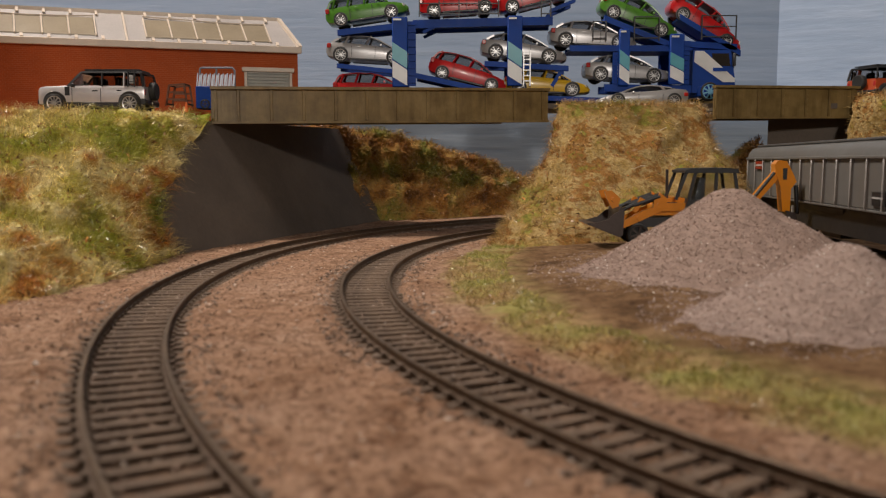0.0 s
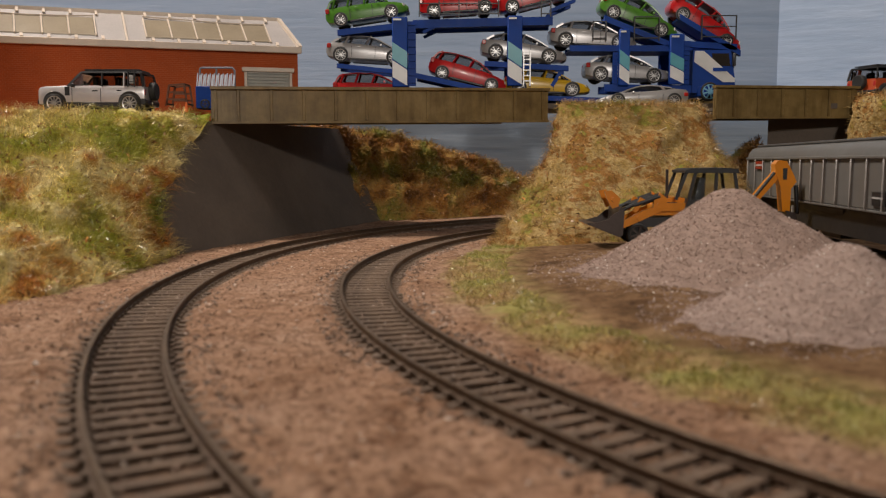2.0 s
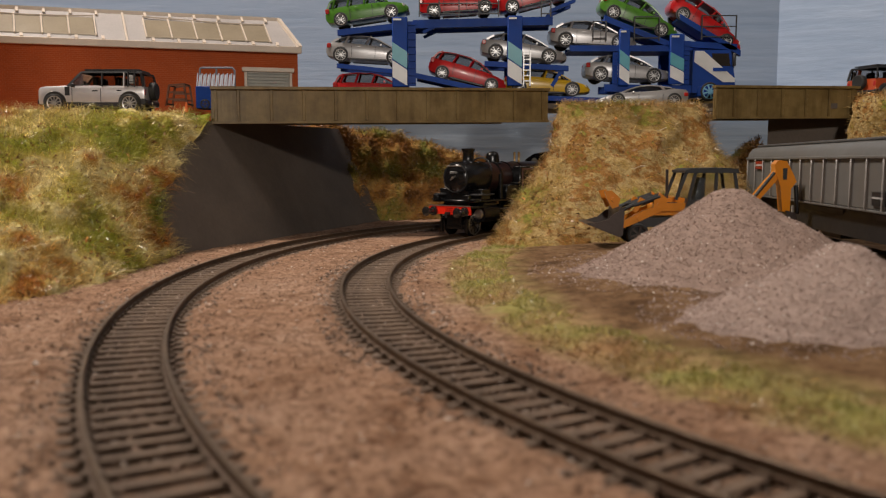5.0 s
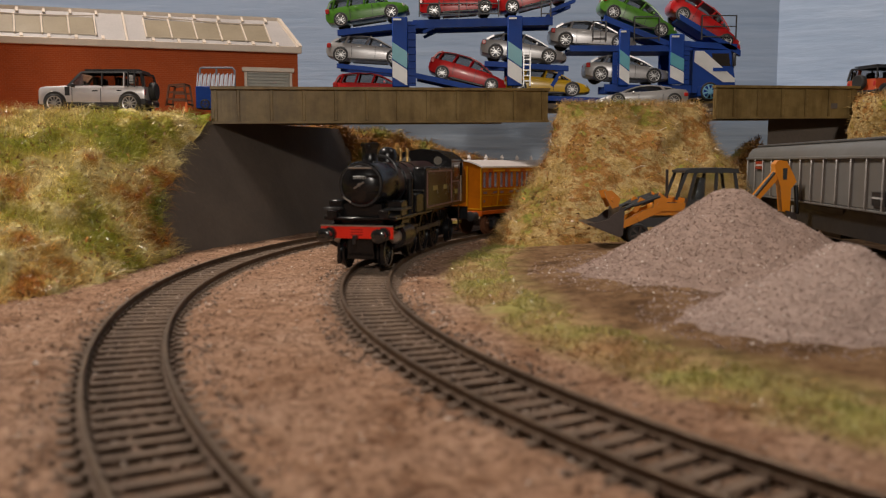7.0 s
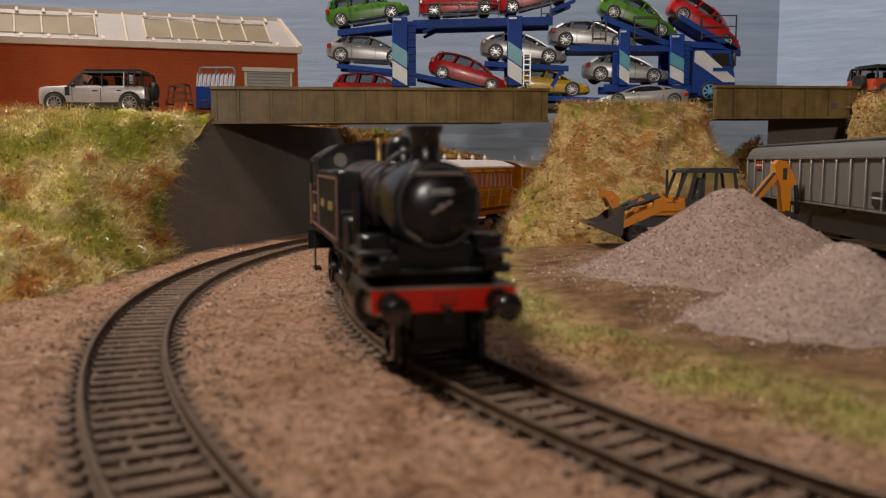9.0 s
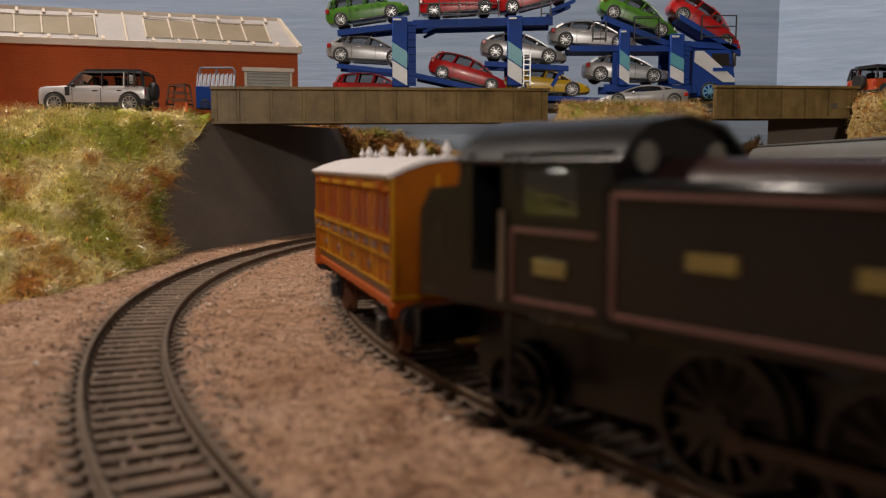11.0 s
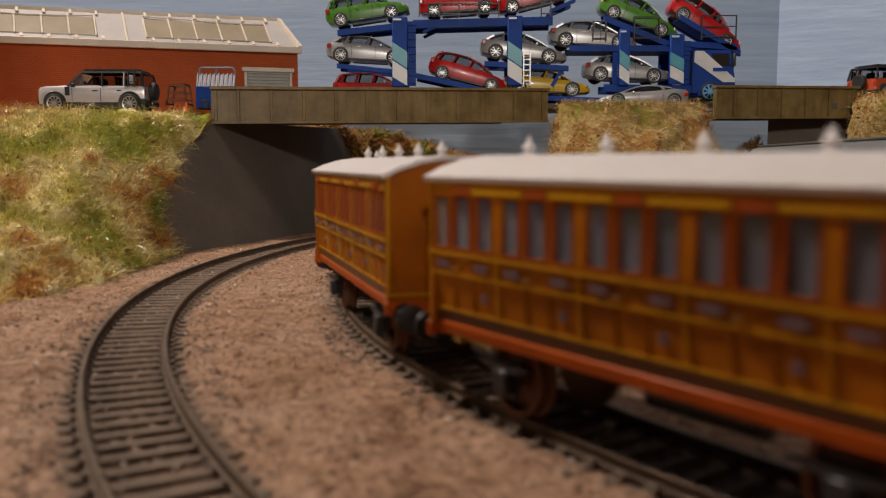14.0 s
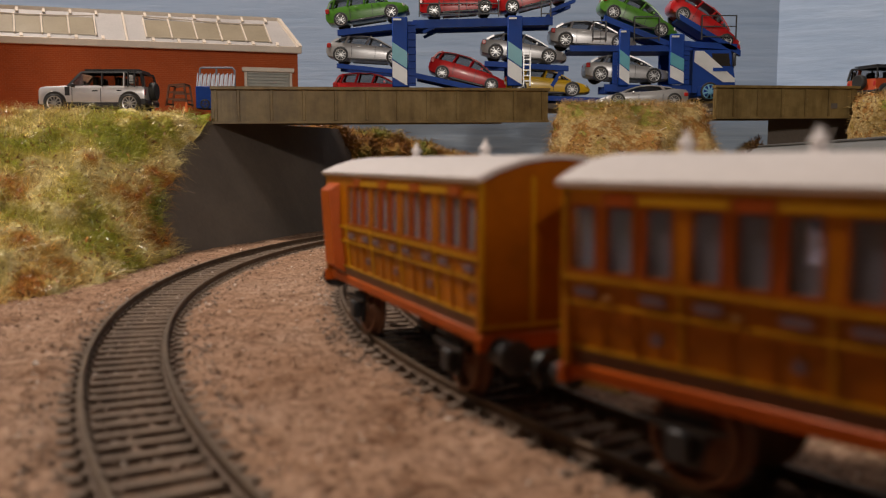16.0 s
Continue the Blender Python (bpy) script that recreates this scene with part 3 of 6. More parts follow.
# ---- bridge ----
def girder_span(a, b, z0a, z0b, z1a, z1b, panels):
    top = thing("bridge_span", "olive-brown plate girder bridge span with upright stiffeners", "bridge", mm_pose(a[0], a[1], 0, 0, 0, math.degrees(math.atan2(b[1] - a[1], b[0] - a[0]))), "bridge spans", "structure")
    L = math.hypot(b[0] - a[0], b[1] - a[1])
    for y in (0.0, 92.0):
        up = 0.0 if y == 0 else 3.0
        bm = bmesh.new()
        slab(bm, [(0, z0a + up), (L, z0b + up), (L, z1b), (0, z1a)], y, y + 2.0)
        part("girder", bm, M["girder"], top, smooth=False)
        bm = bmesh.new()
        slab(bm, [(-0.5, z1a - 1.6), (L + 0.5, z1b - 1.6), (L + 0.5, z1b), (-0.5, z1a)], y - 2.6, y + 2.6)
        part("top_flange", bm, M["girder"], top, smooth=False)
        bm = bmesh.new()
        slab(bm, [(0, z0a + up), (L, z0b + up), (L, z0b + up + 1.4), (0, z0a + up + 1.4)], y - 2.2, y + 2.4)
        part("bottom_flange", bm, M["girder"], top, smooth=False)
        if y == 0:
            for k in range(panels + 1):
                u = 0.012 if k == 0 else min(0.985, (k - 0.2) / panels)
                x = L * u
                bm = grab(box, x - 0.9, x + 0.9, -0.9, 0.3, z0a + (z0b - z0a) * u + 1.5, z1a + (z1b - z1a) * u - 1.7, 0.25)
                part("stiffener", bm, M["girder"], top)
    bm = bmesh.new()
    slab(bm, [(0, 77), (L, 79), (L, 82.5), (0, 79)], 2.5, 91)
    part("deck", bm, M["concrete"], top, "dark road deck", smooth=False)
    return top


girder_span((-135, 497), (68, 553), 65.4, 69.0, 86.9, 90.6, 11)
girder_span((179, 563), (283, 584), 71.6, 73.0, 93.5, 94.6, 6)
panel("road", -128, 268, 580, 640, 79.5, 83.0, M["concrete"], "grey road surface over the bridge", "road")


def abutment():
    # battered wall: a plane leaning back, with a sloped wing towards the bank
    def wall(y, z, back):
        x = -112 + 0.3416 * (y - 478) - 28 * (z + 3) / 68 - back
        return (x, y, z)
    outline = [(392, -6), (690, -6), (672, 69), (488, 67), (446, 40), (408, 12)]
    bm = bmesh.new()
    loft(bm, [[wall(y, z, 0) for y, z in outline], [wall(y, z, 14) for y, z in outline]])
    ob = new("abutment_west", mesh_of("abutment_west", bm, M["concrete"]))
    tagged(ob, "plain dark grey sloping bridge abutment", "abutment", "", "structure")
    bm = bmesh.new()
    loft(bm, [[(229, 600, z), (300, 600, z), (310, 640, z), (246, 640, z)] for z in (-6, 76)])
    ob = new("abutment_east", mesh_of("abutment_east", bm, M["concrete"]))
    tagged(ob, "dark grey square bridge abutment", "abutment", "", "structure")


abutment()


# ---- gravel heaps ----
def heap(x, y, z, radius, height, seed, count, body_mat, stone, squash=1.0):
    top = thing("gravel_heap", "conical heap of pinkish-grey gravel on bare earth", "gravel heap", mm_pose(x, y, z), "gravel heaps")
    rnd = random.Random(seed)

    def surface(px, py):
        r = math.hypot(px, py / squash) / radius
        h = height * max(0.0, (1 - r)) if r > 0.16 else height * (0.84 + 0.16 * (1 - (r / 0.16) ** 2) * 0.5)
        if r > 0.86:
            h = height * 0.14 * max(0, (1.12 - r) / 0.26) ** 1.3
        return h + wobble(px + seed * 50, py, 0, radius * 0.45, height * 0.06) + wobble(px, py, seed, 3.0, 0.35)
    bm = bmesh.new()
    rings = []
    for k in range(1, 46):
        r = radius * 1.16 * k / 45
        rings.append([(r * math.cos(2 * math.pi * i / 110), r * math.sin(2 * math.pi * i / 110) * squash, surface(r * math.cos(2 * math.pi * i / 110), r * math.sin(2 * math.pi * i / 110) * squash) - (2.0 if k == 45 else 0)) for i in range(110)])
    vs = loft(bm, rings, True, False)
    bm.faces.new(vs[0])
    part("heap_body", bm, body_mat, top)
    spots = []
    for _ in range(count):
        r, w = radius * (1.10 + 0.2 * rnd.random() ** 3) * math.sqrt(rnd.random()), rnd.uniform(0, 2 * math.pi)
        px, py = r * math.cos(w), r * math.sin(w) * squash
        spots.append((px, py, surface(px, py), rnd.uniform(0.2, 0.5)))
    for _ in range(count // 4):
        r, w = radius * (0.86 + 0.5 * rnd.random() ** 2.2), rnd.uniform(0, 2 * math.pi)
        px, py = r * math.cos(w), r * math.sin(w) * squash
        spots.append((px, py, ground_at(x + px, y + py) - z, rnd.uniform(0.2, 0.6)))
    v, t = pebbles(spots, seed)
    stuff("gravel", v, t, stone, "loose gravel grains", "", top)
    return top


def stone_mat(name, stops):
    m, nt, b = shader(name, 0.85, 0, 0.3)
    geo = nt.nodes.new("ShaderNodeNewGeometry")
    nt.links.new(ramp(nt, geo.outputs["Random Per Island"], stops), b.inputs["Base Color"])
    bump(nt, b, noise_node(nt, 900, 2), 0.3, 0.0002)
    return m


M["gravel_stone"] = stone_mat("gravel_stone", [(0.0, (0.25, 0.18, 0.15)), (0.12, (0.31, 0.226, 0.192)), (0.75, (0.38, 0.285, 0.25)), (0.95, (0.50, 0.40, 0.355)), (1.0, (0.85, 0.78, 0.72))])
# grains of the rear heap, dusty and darkened for its shade
M["gravel_stone_dusty_shaded"] = stone_mat("gravel_stone_dusty_shaded", [(0.0, (0.17, 0.112, 0.085)), (0.15, (0.25, 0.172, 0.138)), (0.75, (0.32, 0.228, 0.19)), (0.95, (0.44, 0.34, 0.29)), (1.0, (0.85, 0.78, 0.72))])
M["ground_stone"] = stone_mat("ground_stone", [(0.0, (0.07, 0.04, 0.026)), (0.12, (0.14, 0.078, 0.048)), (0.3, (0.27, 0.16, 0.102)), (0.9, (0.38, 0.245, 0.165)), (0.96, (0.46, 0.32, 0.23)), (1.0, (0.85, 0.75, 0.66))])
M["ballast_stone"] = stone_mat("ballast_stone", [(0.0, (0.10, 0.07, 0.055)), (0.4, (0.22, 0.155, 0.115)), (0.85, (0.33, 0.235, 0.18)), (1.0, (0.50, 0.42, 0.36))])
heap(113, 330, -1.0, 59, 35.5, 3, 17000, M["gravel_dusty"], M["gravel_stone_dusty_shaded"])
heap(109.5, 228, -0.5, 41, 23.4, 4, 11500, M["gravel"], M["gravel_stone"])


def scatter():
    rnd = random.Random(21)
    spots, bed = [], []
    while len(spots) < 16000:
        x, y = rnd.uniform(-150, 110), 60 + 420 * rnd.random() ** 1.4
        r = hub_distance(x, y)
        if min(abs(r - R_IN), abs(r - R_OUT)) < 15 or r > 484 or r < 338:
            continue
        spots.append((x, y, ground_at(x, y) - 0.05, rnd.uniform(0.2, 0.45) + (0.3 if rnd.random() < 0.12 else 0)))
    v, t = pebbles(spots, 22)
    stuff("scatter", v, t, M["ground_stone"], "loose brown ballast scatter between the tracks", "ballast")
    while len(bed) < 17000:
        rr = R_IN if rnd.random() < 0.5 else R_OUT
        w = radians(rnd.uniform(128, 236))
        e = rnd.uniform(-19, 19)
        if abs(e) < 13 and rnd.random() < 0.12:
            continue
        x, y = HUB[0] + (rr + e) * math.cos(w), HUB[1] + (rr + e) * math.sin(w)
        bed.append((x, y, (-3.0 if abs(e) < 13 else -2.3) + rnd.uniform(-0.2, 0.2), rnd.uniform(0.3, 0.75)))
    v, t = pebbles(bed, 23)
    stuff("ballast", v, t, M["ballast_stone"], "grey-brown track ballast between the sleepers", "ballast")


scatter()


def verge():
    """Short turf along the inside of the inner curve."""
    rnd = random.Random(31)
    bm = bmesh.new()
    rows = []
    for k in range(150):
        w = radians(150 + 78 * k / 149)
        rows.append([bm.verts.new((HUB[0] + r * math.cos(w), HUB[1] + r * math.sin(w), ground_at(HUB[0] + r * math.cos(w), HUB[1] + r * math.sin(w)) - 0.1)) for r in (316, 322, 328, 334, 340)])
    for p, s in zip(rows, rows[1:]):
        for i in range(4):
            bm.faces.new((p[i], s[i], s[i + 1], p[i + 1]))
    v, t = fibres(bm, 17000, 2.4, 0.10, 0.5, 32, lambda c: noise.noise((c.x / 22, c.y / 22, 1.0)) > -0.3, 0.4)
    bm.free()
    stuff("grass", v, t, M["verge"], "short green and straw turf beside the track", "grass")


verge()


# ---- building ----
def warehouse():
    top = thing("warehouse", "long red-brick warehouse with pale roof and skylights", "building", mm_pose(-105, 620, 71.8, 0, 0, 16.5))
    # local x runs along the front wall (0 is the east corner), y to the back
    L, D, H, RZ = 420, 26, 51.5, 76.5
    bm = grab(box, -L, 0, 0, 3, 0, H)
    part("wall", bm, M["brick"], top, smooth=False)
    part("wall", grab(box, -3, 0, 3, D, 0, H), M["brick"], top, smooth=False)
    part("wall", grab(box, -L, -L + 3, 3, D, 0, H), M["brick"], top, smooth=False)
    hip = 11
    bm = bmesh.new()
    loft(bm, [[(-L, -3, H), (1, -3, H), (1, -3, H + 1), (-L, -3, H + 1)], [(-L, D, RZ - 1), (-hip, D, RZ - 1), (-hip, D, RZ), (-L, D, RZ)]])
    roof = part("roof", bm, M["roof_grey"], top, "pale grey sloping roof sheet", smooth=False)
    part("roof_end", grab(lambda b: loft(b, [[(1, -3, H), (1, D + 2, H), (1, D + 2, H + 1), (1, -3, H + 1)], [(-hip, D, RZ - 1), (-hip, D + 2, RZ - 1), (-hip, D + 2, RZ), (-hip, D, RZ)]])), M["roof_grey"], top, smooth=False)

    def on_roof(x, u, h=0.0):
        return Vector((x - (hip if x > -2 else 5) * u, -3 + (D + 3) * u, H + 1 + (RZ - H - 1) * u + h))
    part("eaves_board", grab(box, -L, 2.5, -4.5, -2.0, H - 2.5, H + 2.2, 0.4), M["cream"], top, "cream eaves board")
    part("ridge", grab(lambda b: bar(b, (-L, D, RZ + 0.3), (-hip + 1, D, RZ + 0.3), 2.6, 2.6)), M["cream"], top, "cream ridge board", smooth=False)
    part("barge_board", grab(lambda b: bar(b, on_roof(0.5, 0, 1) + Vector((1, 0, 0)), Vector((-hip + 0.5, D, RZ + 0.5)), 2.8, 2.2)), M["cream"], top, "cream sloping edge board", smooth=False)
    for x0, n in ((-102, 5), (-235, 6)):
        w = 16.8
        for k in range(n):
            a = x0 + k * w
            bm = bmesh.new()
            loft(bm, [[on_roof(a + 0.8, 0.16, 0.3), on_roof(a + w - 0.8, 0.16, 0.3), on_roof(a + w - 0.8, 0.74, 0.3), on_roof(a + 0.8, 0.74, 0.3)],
                      [on_roof(a + 0.8, 0.16, 0.9), on_roof(a + w - 0.8, 0.16, 0.9), on_roof(a + w - 0.8, 0.74, 0.9), on_roof(a + 0.8, 0.74, 0.9)]])
            part("pane", bm, M["skylight"], top, "dull skylight pane", smooth=False)
        for k in range(n + 1):
            a = x0 + k * w
            part("glazing_bar", grab(lambda b: bar(b, on_roof(a, 0.14, 1), on_roof(a, 0.78, 1), 1.0, 1.2)), M["cream"], top, smooth=False)
            part("clip", grab(lambda b: bar(b, on_roof(a + 4, 0.02, 1), on_roof(a + 4, 0.12, 1), 2.0, 1.2)), M["cream"], top, smooth=False)
            part("clip", grab(lambda b: bar(b, on_roof(a + 2, 0.84, 1), on_roof(a + 2, 0.97, 1), 1.8, 1.2)), M["cream"], top, smooth=False)
        for k in range(n):
            a = x0 + k * w
            part("skylight_edge", grab(lambda b: bar(b, on_roof(a, 0.77 + 0.05 * math.sin(a * .045), 1.4), on_roof(a + w, 0.77 + 0.05 * math.sin((a + w) * .045), 1.4), 0.9, 0.9)), M["cream"], top, smooth=False)
    part("roof_joint", grab(lambda b: bar(b, on_roof(-115, 0.0, 0.8), on_roof(-115, 1.0, 0.8), 1.4, 1.0)), M["cream"], top, smooth=False)
    # roller shutter door
    door = part("shutter_door", grab(box, -36.5, -6, -1.2, 0.2, 0, 35), M["shutter"], top, "grey roller shutter", smooth=False)
    for k in range(16):
        part("slat", grab(box, -35.8, -6.7, -1.9, -1.15, 1 + k * 2.2, 2.7 + k * 2.2, 0.2), M["shutter"], door)
    part("door_frame", grab(box, -38, -36.2, -2.2, 0.3, 0, 35.3, 0.2), M["cream"], top, "cream door post")
    part("door_frame", grab(box, -6.2, -4.4, -2.2, 0.3, 0, 35.3, 0.2), M["cream"], top, "cream door post")
    part("lintel", grab(box, -39.5, -3.0, -3.5, 0.3, 35.4, 38.4, 0.4), M["cream"], top, "cream lintel")
    return top


warehouse()


# ---- road vehicles ----
def wheel(name, parent, x, y, z, r, w, rim, spokes=5, out=1, thick=0.16):
    """A wheel with tyre and spoked rim whose face looks along out * y."""
    bm = bmesh.new()
    turned(bm, (x, y, z), (0, out, 0), [(-w, r * 0.85), (-w * 0.9, r), (-w * 0.1, r), (0, r * 0.92), (0, r * 0.80), (-w * 0.25, r * 0.76)], 24)
    wh = part(name, bm, M["tyre"], parent)
    bm = bmesh.new()
    turned(bm, (x, y, z), (0, out, 0), [(-w * 0.5, r * 0.79), (-0.05, r * 0.79), (0.03, r * 0.76), (-0.05, r * 0.70), (-w * 0.3, r * 0.68)], 24)
    for k in range(spokes):
        a = 2 * math.pi * k / spokes + 0.3
        bar(bm, (x, y - out * w * 0.08, z), (x + math.cos(a) * r * 0.73, y - out * w * 0.10, z + math.sin(a) * r * 0.73), r * thick, r * thick)
    turned(bm, (x, y, z), (0, out, 0), [(-w * 0.3, r * 0.18), (0.03, r * 0.16)], 10)
    part("rim", bm, rim, wh, "silver spoked wheel rim")
    return wh


HATCH = dict(L=57.0, W=23.0, H=20.0, wr=4.5, wx=(10.2, 45.0), base=[(0, .30, .50), (.02, .20, .60), (.06, .15, .66), (.2, .13, .66), (.45, .12, .64), (.66, .12, .61), (.74, .12, .59), (.84, .13, .55), (.92, .14, .49), (.97, .18, .42), (1, .24, .34)],
             roof=[(.03, .66), (.075, .88), (.13, .955), (.28, 1.0), (.45, .99), (.58, .90), (.68, .76), (.77, .60)], pillars=(.12, .30, .50))
COUPE = dict(L=59.5, W=24.0, H=19.0, wr=4.9, wx=(10.4, 46.8), base=[(0, .32, .55), (.02, .20, .66), (.07, .16, .70), (.2, .13, .70), (.45, .12, .66), (.66, .12, .61), (.75, .12, .58), (.85, .13, .53), (.92, .14, .47), (.97, .17, .40), (1, .24, .32)],
             roof=[(.06, .71), (.14, .86), (.26, .965), (.40, 1.0), (.50, .98), (.60, .87), (.69, .74), (.77, .60)], pillars=(.24, .48))

SPORT = dict(L=58.0, W=25.0, H=14.6, wr=4.4, wx=(10.0, 46.5), base=[(0, .34, .72), (.03, .20, .80), (.10, .16, .82), (.22, .14, .80), (.45, .13, .72), (.64, .13, .68), (.76, .13, .64), (.86, .14, .56), (.93, .15, .46), (.98, .18, .34), (1, .22, .28)],
             roof=[(.10, .82), (.20, .90), (.32, .97), (.44, 1.0), (.54, .97), (.64, .86), (.73, .72), (.80, .60)], pillars=(.30,))


def car(style, paint, label, group=""):
    """A road car facing +x, wheels on z = 0, its rear at x = 0."""
    s = style
    L, W, H = s["L"], s["W"] / 2, s["H"]
    top = thing("car", label, "car", None, group)
    body = bmesh.new()
    rings = []
    for u, zb, zt in s["base"]:
        e = 1 - 0.30 * abs(2 * u - 1) ** 5
        w = W * e
        b, t = zb * H, zt * H
        rings.append([(u * L, y, z) for y, z in ((-w * .80, b), (-w * .97, b + .6), (-w, b + (t - b) * .45), (-w * .98, b + (t - b) * .75), (-w * .90, t - .1), (-w * .5, t + .35), (0, t + .5),
                                                (w * .5, t + .35), (w * .90, t - .1), (w * .98, b + (t - b) * .75), (w, b + (t - b) * .45), (w * .97, b + .6), (w * .80, b))])
    loft(body, rings)
    part("body", body, paint, top)

    def belt(u):
        pts = s["base"]
        for (a, _, za), (b, _, zb) in zip(pts, pts[1:]):
            if a <= u <= b:
                return (za + (zb - za) * (u - a) / (b - a)) * H
        return pts[-1][2] * H
    cabin, lid = bmesh.new(), bmesh.new()
    rings, rr = [], []
    for u, zt in s["roof"]:
        e = 1 - 0.30 * abs(2 * u - 1) ** 5
        b, t = belt(u) - .3, zt * H
        k = max(0.0, min(1.0, (t - b) / (H * .36)))
        w0, w1 = W * .90 * e, W * (.90 - .20 * k) * e
        rings.append([(u * L, -w0, b), (u * L, -w1, t - .5), (u * L, -w1 * .8, t - .05), (u * L, 0, t + .1), (u * L, w1 * .8, t - .05), (u * L, w1, t - .5), (u * L, w0, b)])
        if zt > .84:
            rr.append([(u * L, -w1 * 1.015, t - .75), (u * L, -w1 * .99, t - .2), (u * L, -w1 * .8, t + .18), (u * L, 0, t + .33), (u * L, w1 * .8, t + .18), (u * L, w1 * .99, t - .2), (u * L, w1 * 1.015, t - .75)])
    loft(cabin, rings)
    part("window", cabin, M["car_window"], top, "tinted window glass")
    loft(lid, rr)
    part("roof", lid, paint, top)
    n = len(rings)

    def side_point(u, f, sgn):
        for i in range(n - 1):
            a, b = s["roof"][i][0], s["roof"][i + 1][0]
            if a <= u <= b:
                k = (u - a) / (b - a)
                p = Vector(rings[i][0]).lerp(Vector(rings[i + 1][0]), k)
                q = Vector(rings[i][1]).lerp(Vector(rings[i + 1][1]), k)
                r = p.lerp(q, f)
                return Vector((r.x, r.y * sgn * -1 * 1.015 if sgn < 0 else -r.y * 1.015, r.z))
        return Vector((u * L, 0, 0))
    for sg in (1, -1):
        flip = Vector((1, sg, 1))
        for u in s["pillars"]:
            bm = bmesh.new()
            a, b = side_point(u - .02, 0, 1) * flip, side_point(u + .02, 1, 1) * flip
            bar(bm, a, b, .5, 1.6)
            part("pillar", bm, paint, top)
        last = s["roof"]
        for i in range(len(last) - 1):
            p, q = Vector(rings[i][1]) * Vector((1, -sg, 1)), Vector(rings[i + 1][1]) * Vector((1, -sg, 1))
            if last[i][0] >= .44:
                part("windscreen_pillar", grab(bar, p + Vector((0, 0, .3)), q + Vector((0, 0, .3)), .9, .8), paint, top)
            if last[i + 1][0] <= .16:
                part("rear_pillar", grab(bar, p + Vector((0, 0, .2)), q + Vector((0, 0, .2)), 0.9, 1.3), paint, top)
        for x in s["wx"]:
            bm = bmesh.new()
            turned(bm, (x, sg * (W - 2.0), s["wr"] * 1.05), (0, sg, 0), [(0, s["wr"] * 1.07), (2.08, s["wr"] * 1.07), (2.12, s["wr"] * 1.0)], 24)
            part("wheel_arch", bm, M["black"], top)
            wheel("wheel", top, x, sg * (W + .25), s["wr"], s["wr"], 3.2, M["chrome"], 10, sg, 0.09)
        part("headlamp", grab(lambda b: loft(b, [[(L * .985, sg * W * .50, H * .33), (L * .985, sg * W * .50, H * .41), (L * .93, sg * W * .80, H * .47), (L * .94, sg * W * .84, H * .38)], [(L * .995, sg * W * .48, H * .33), (L * .99, sg * W * .48, H * .41), (L * .94, sg * W * .88, H * .47), (L * .95, sg * W * .90, H * .38)]])), M["white_lamp"], top, "clear headlamp")
        part("tail_lamp", grab(box, L * .008, L * .055, sg * W * .66, sg * W * .86, H * .50, H * .66, .4), M["red_lamp"], top, "red tail lamp")
        part("mirror", grab(box, L * .62, L * .645, sg * W * .95, sg * W * 1.12, H * .62, H * .70, .3), paint, top)
        part("door_handle", grab(box, L * .36, L * .40, sg * W * .985, sg * W * 1.02, H * .56, H * .585), paint, top)
        for u in (.30, .57):
            part("door_gap", grab(box, L * u - .12, L * u + .12, sg * W * .97, sg * W * 1.004, H * .20, H * .60), M["black"], top)
        part("sill", grab(box, L * .28, L * .70, sg * W * .82, sg * W * .99, H * .105, H * .17, .2), M["black"], top)
    part("bumper", grab(box, L * .95, L * 1.0, -W * .62, W * .62, H * .16, H * .26, .4), M["black"], top)
    return top


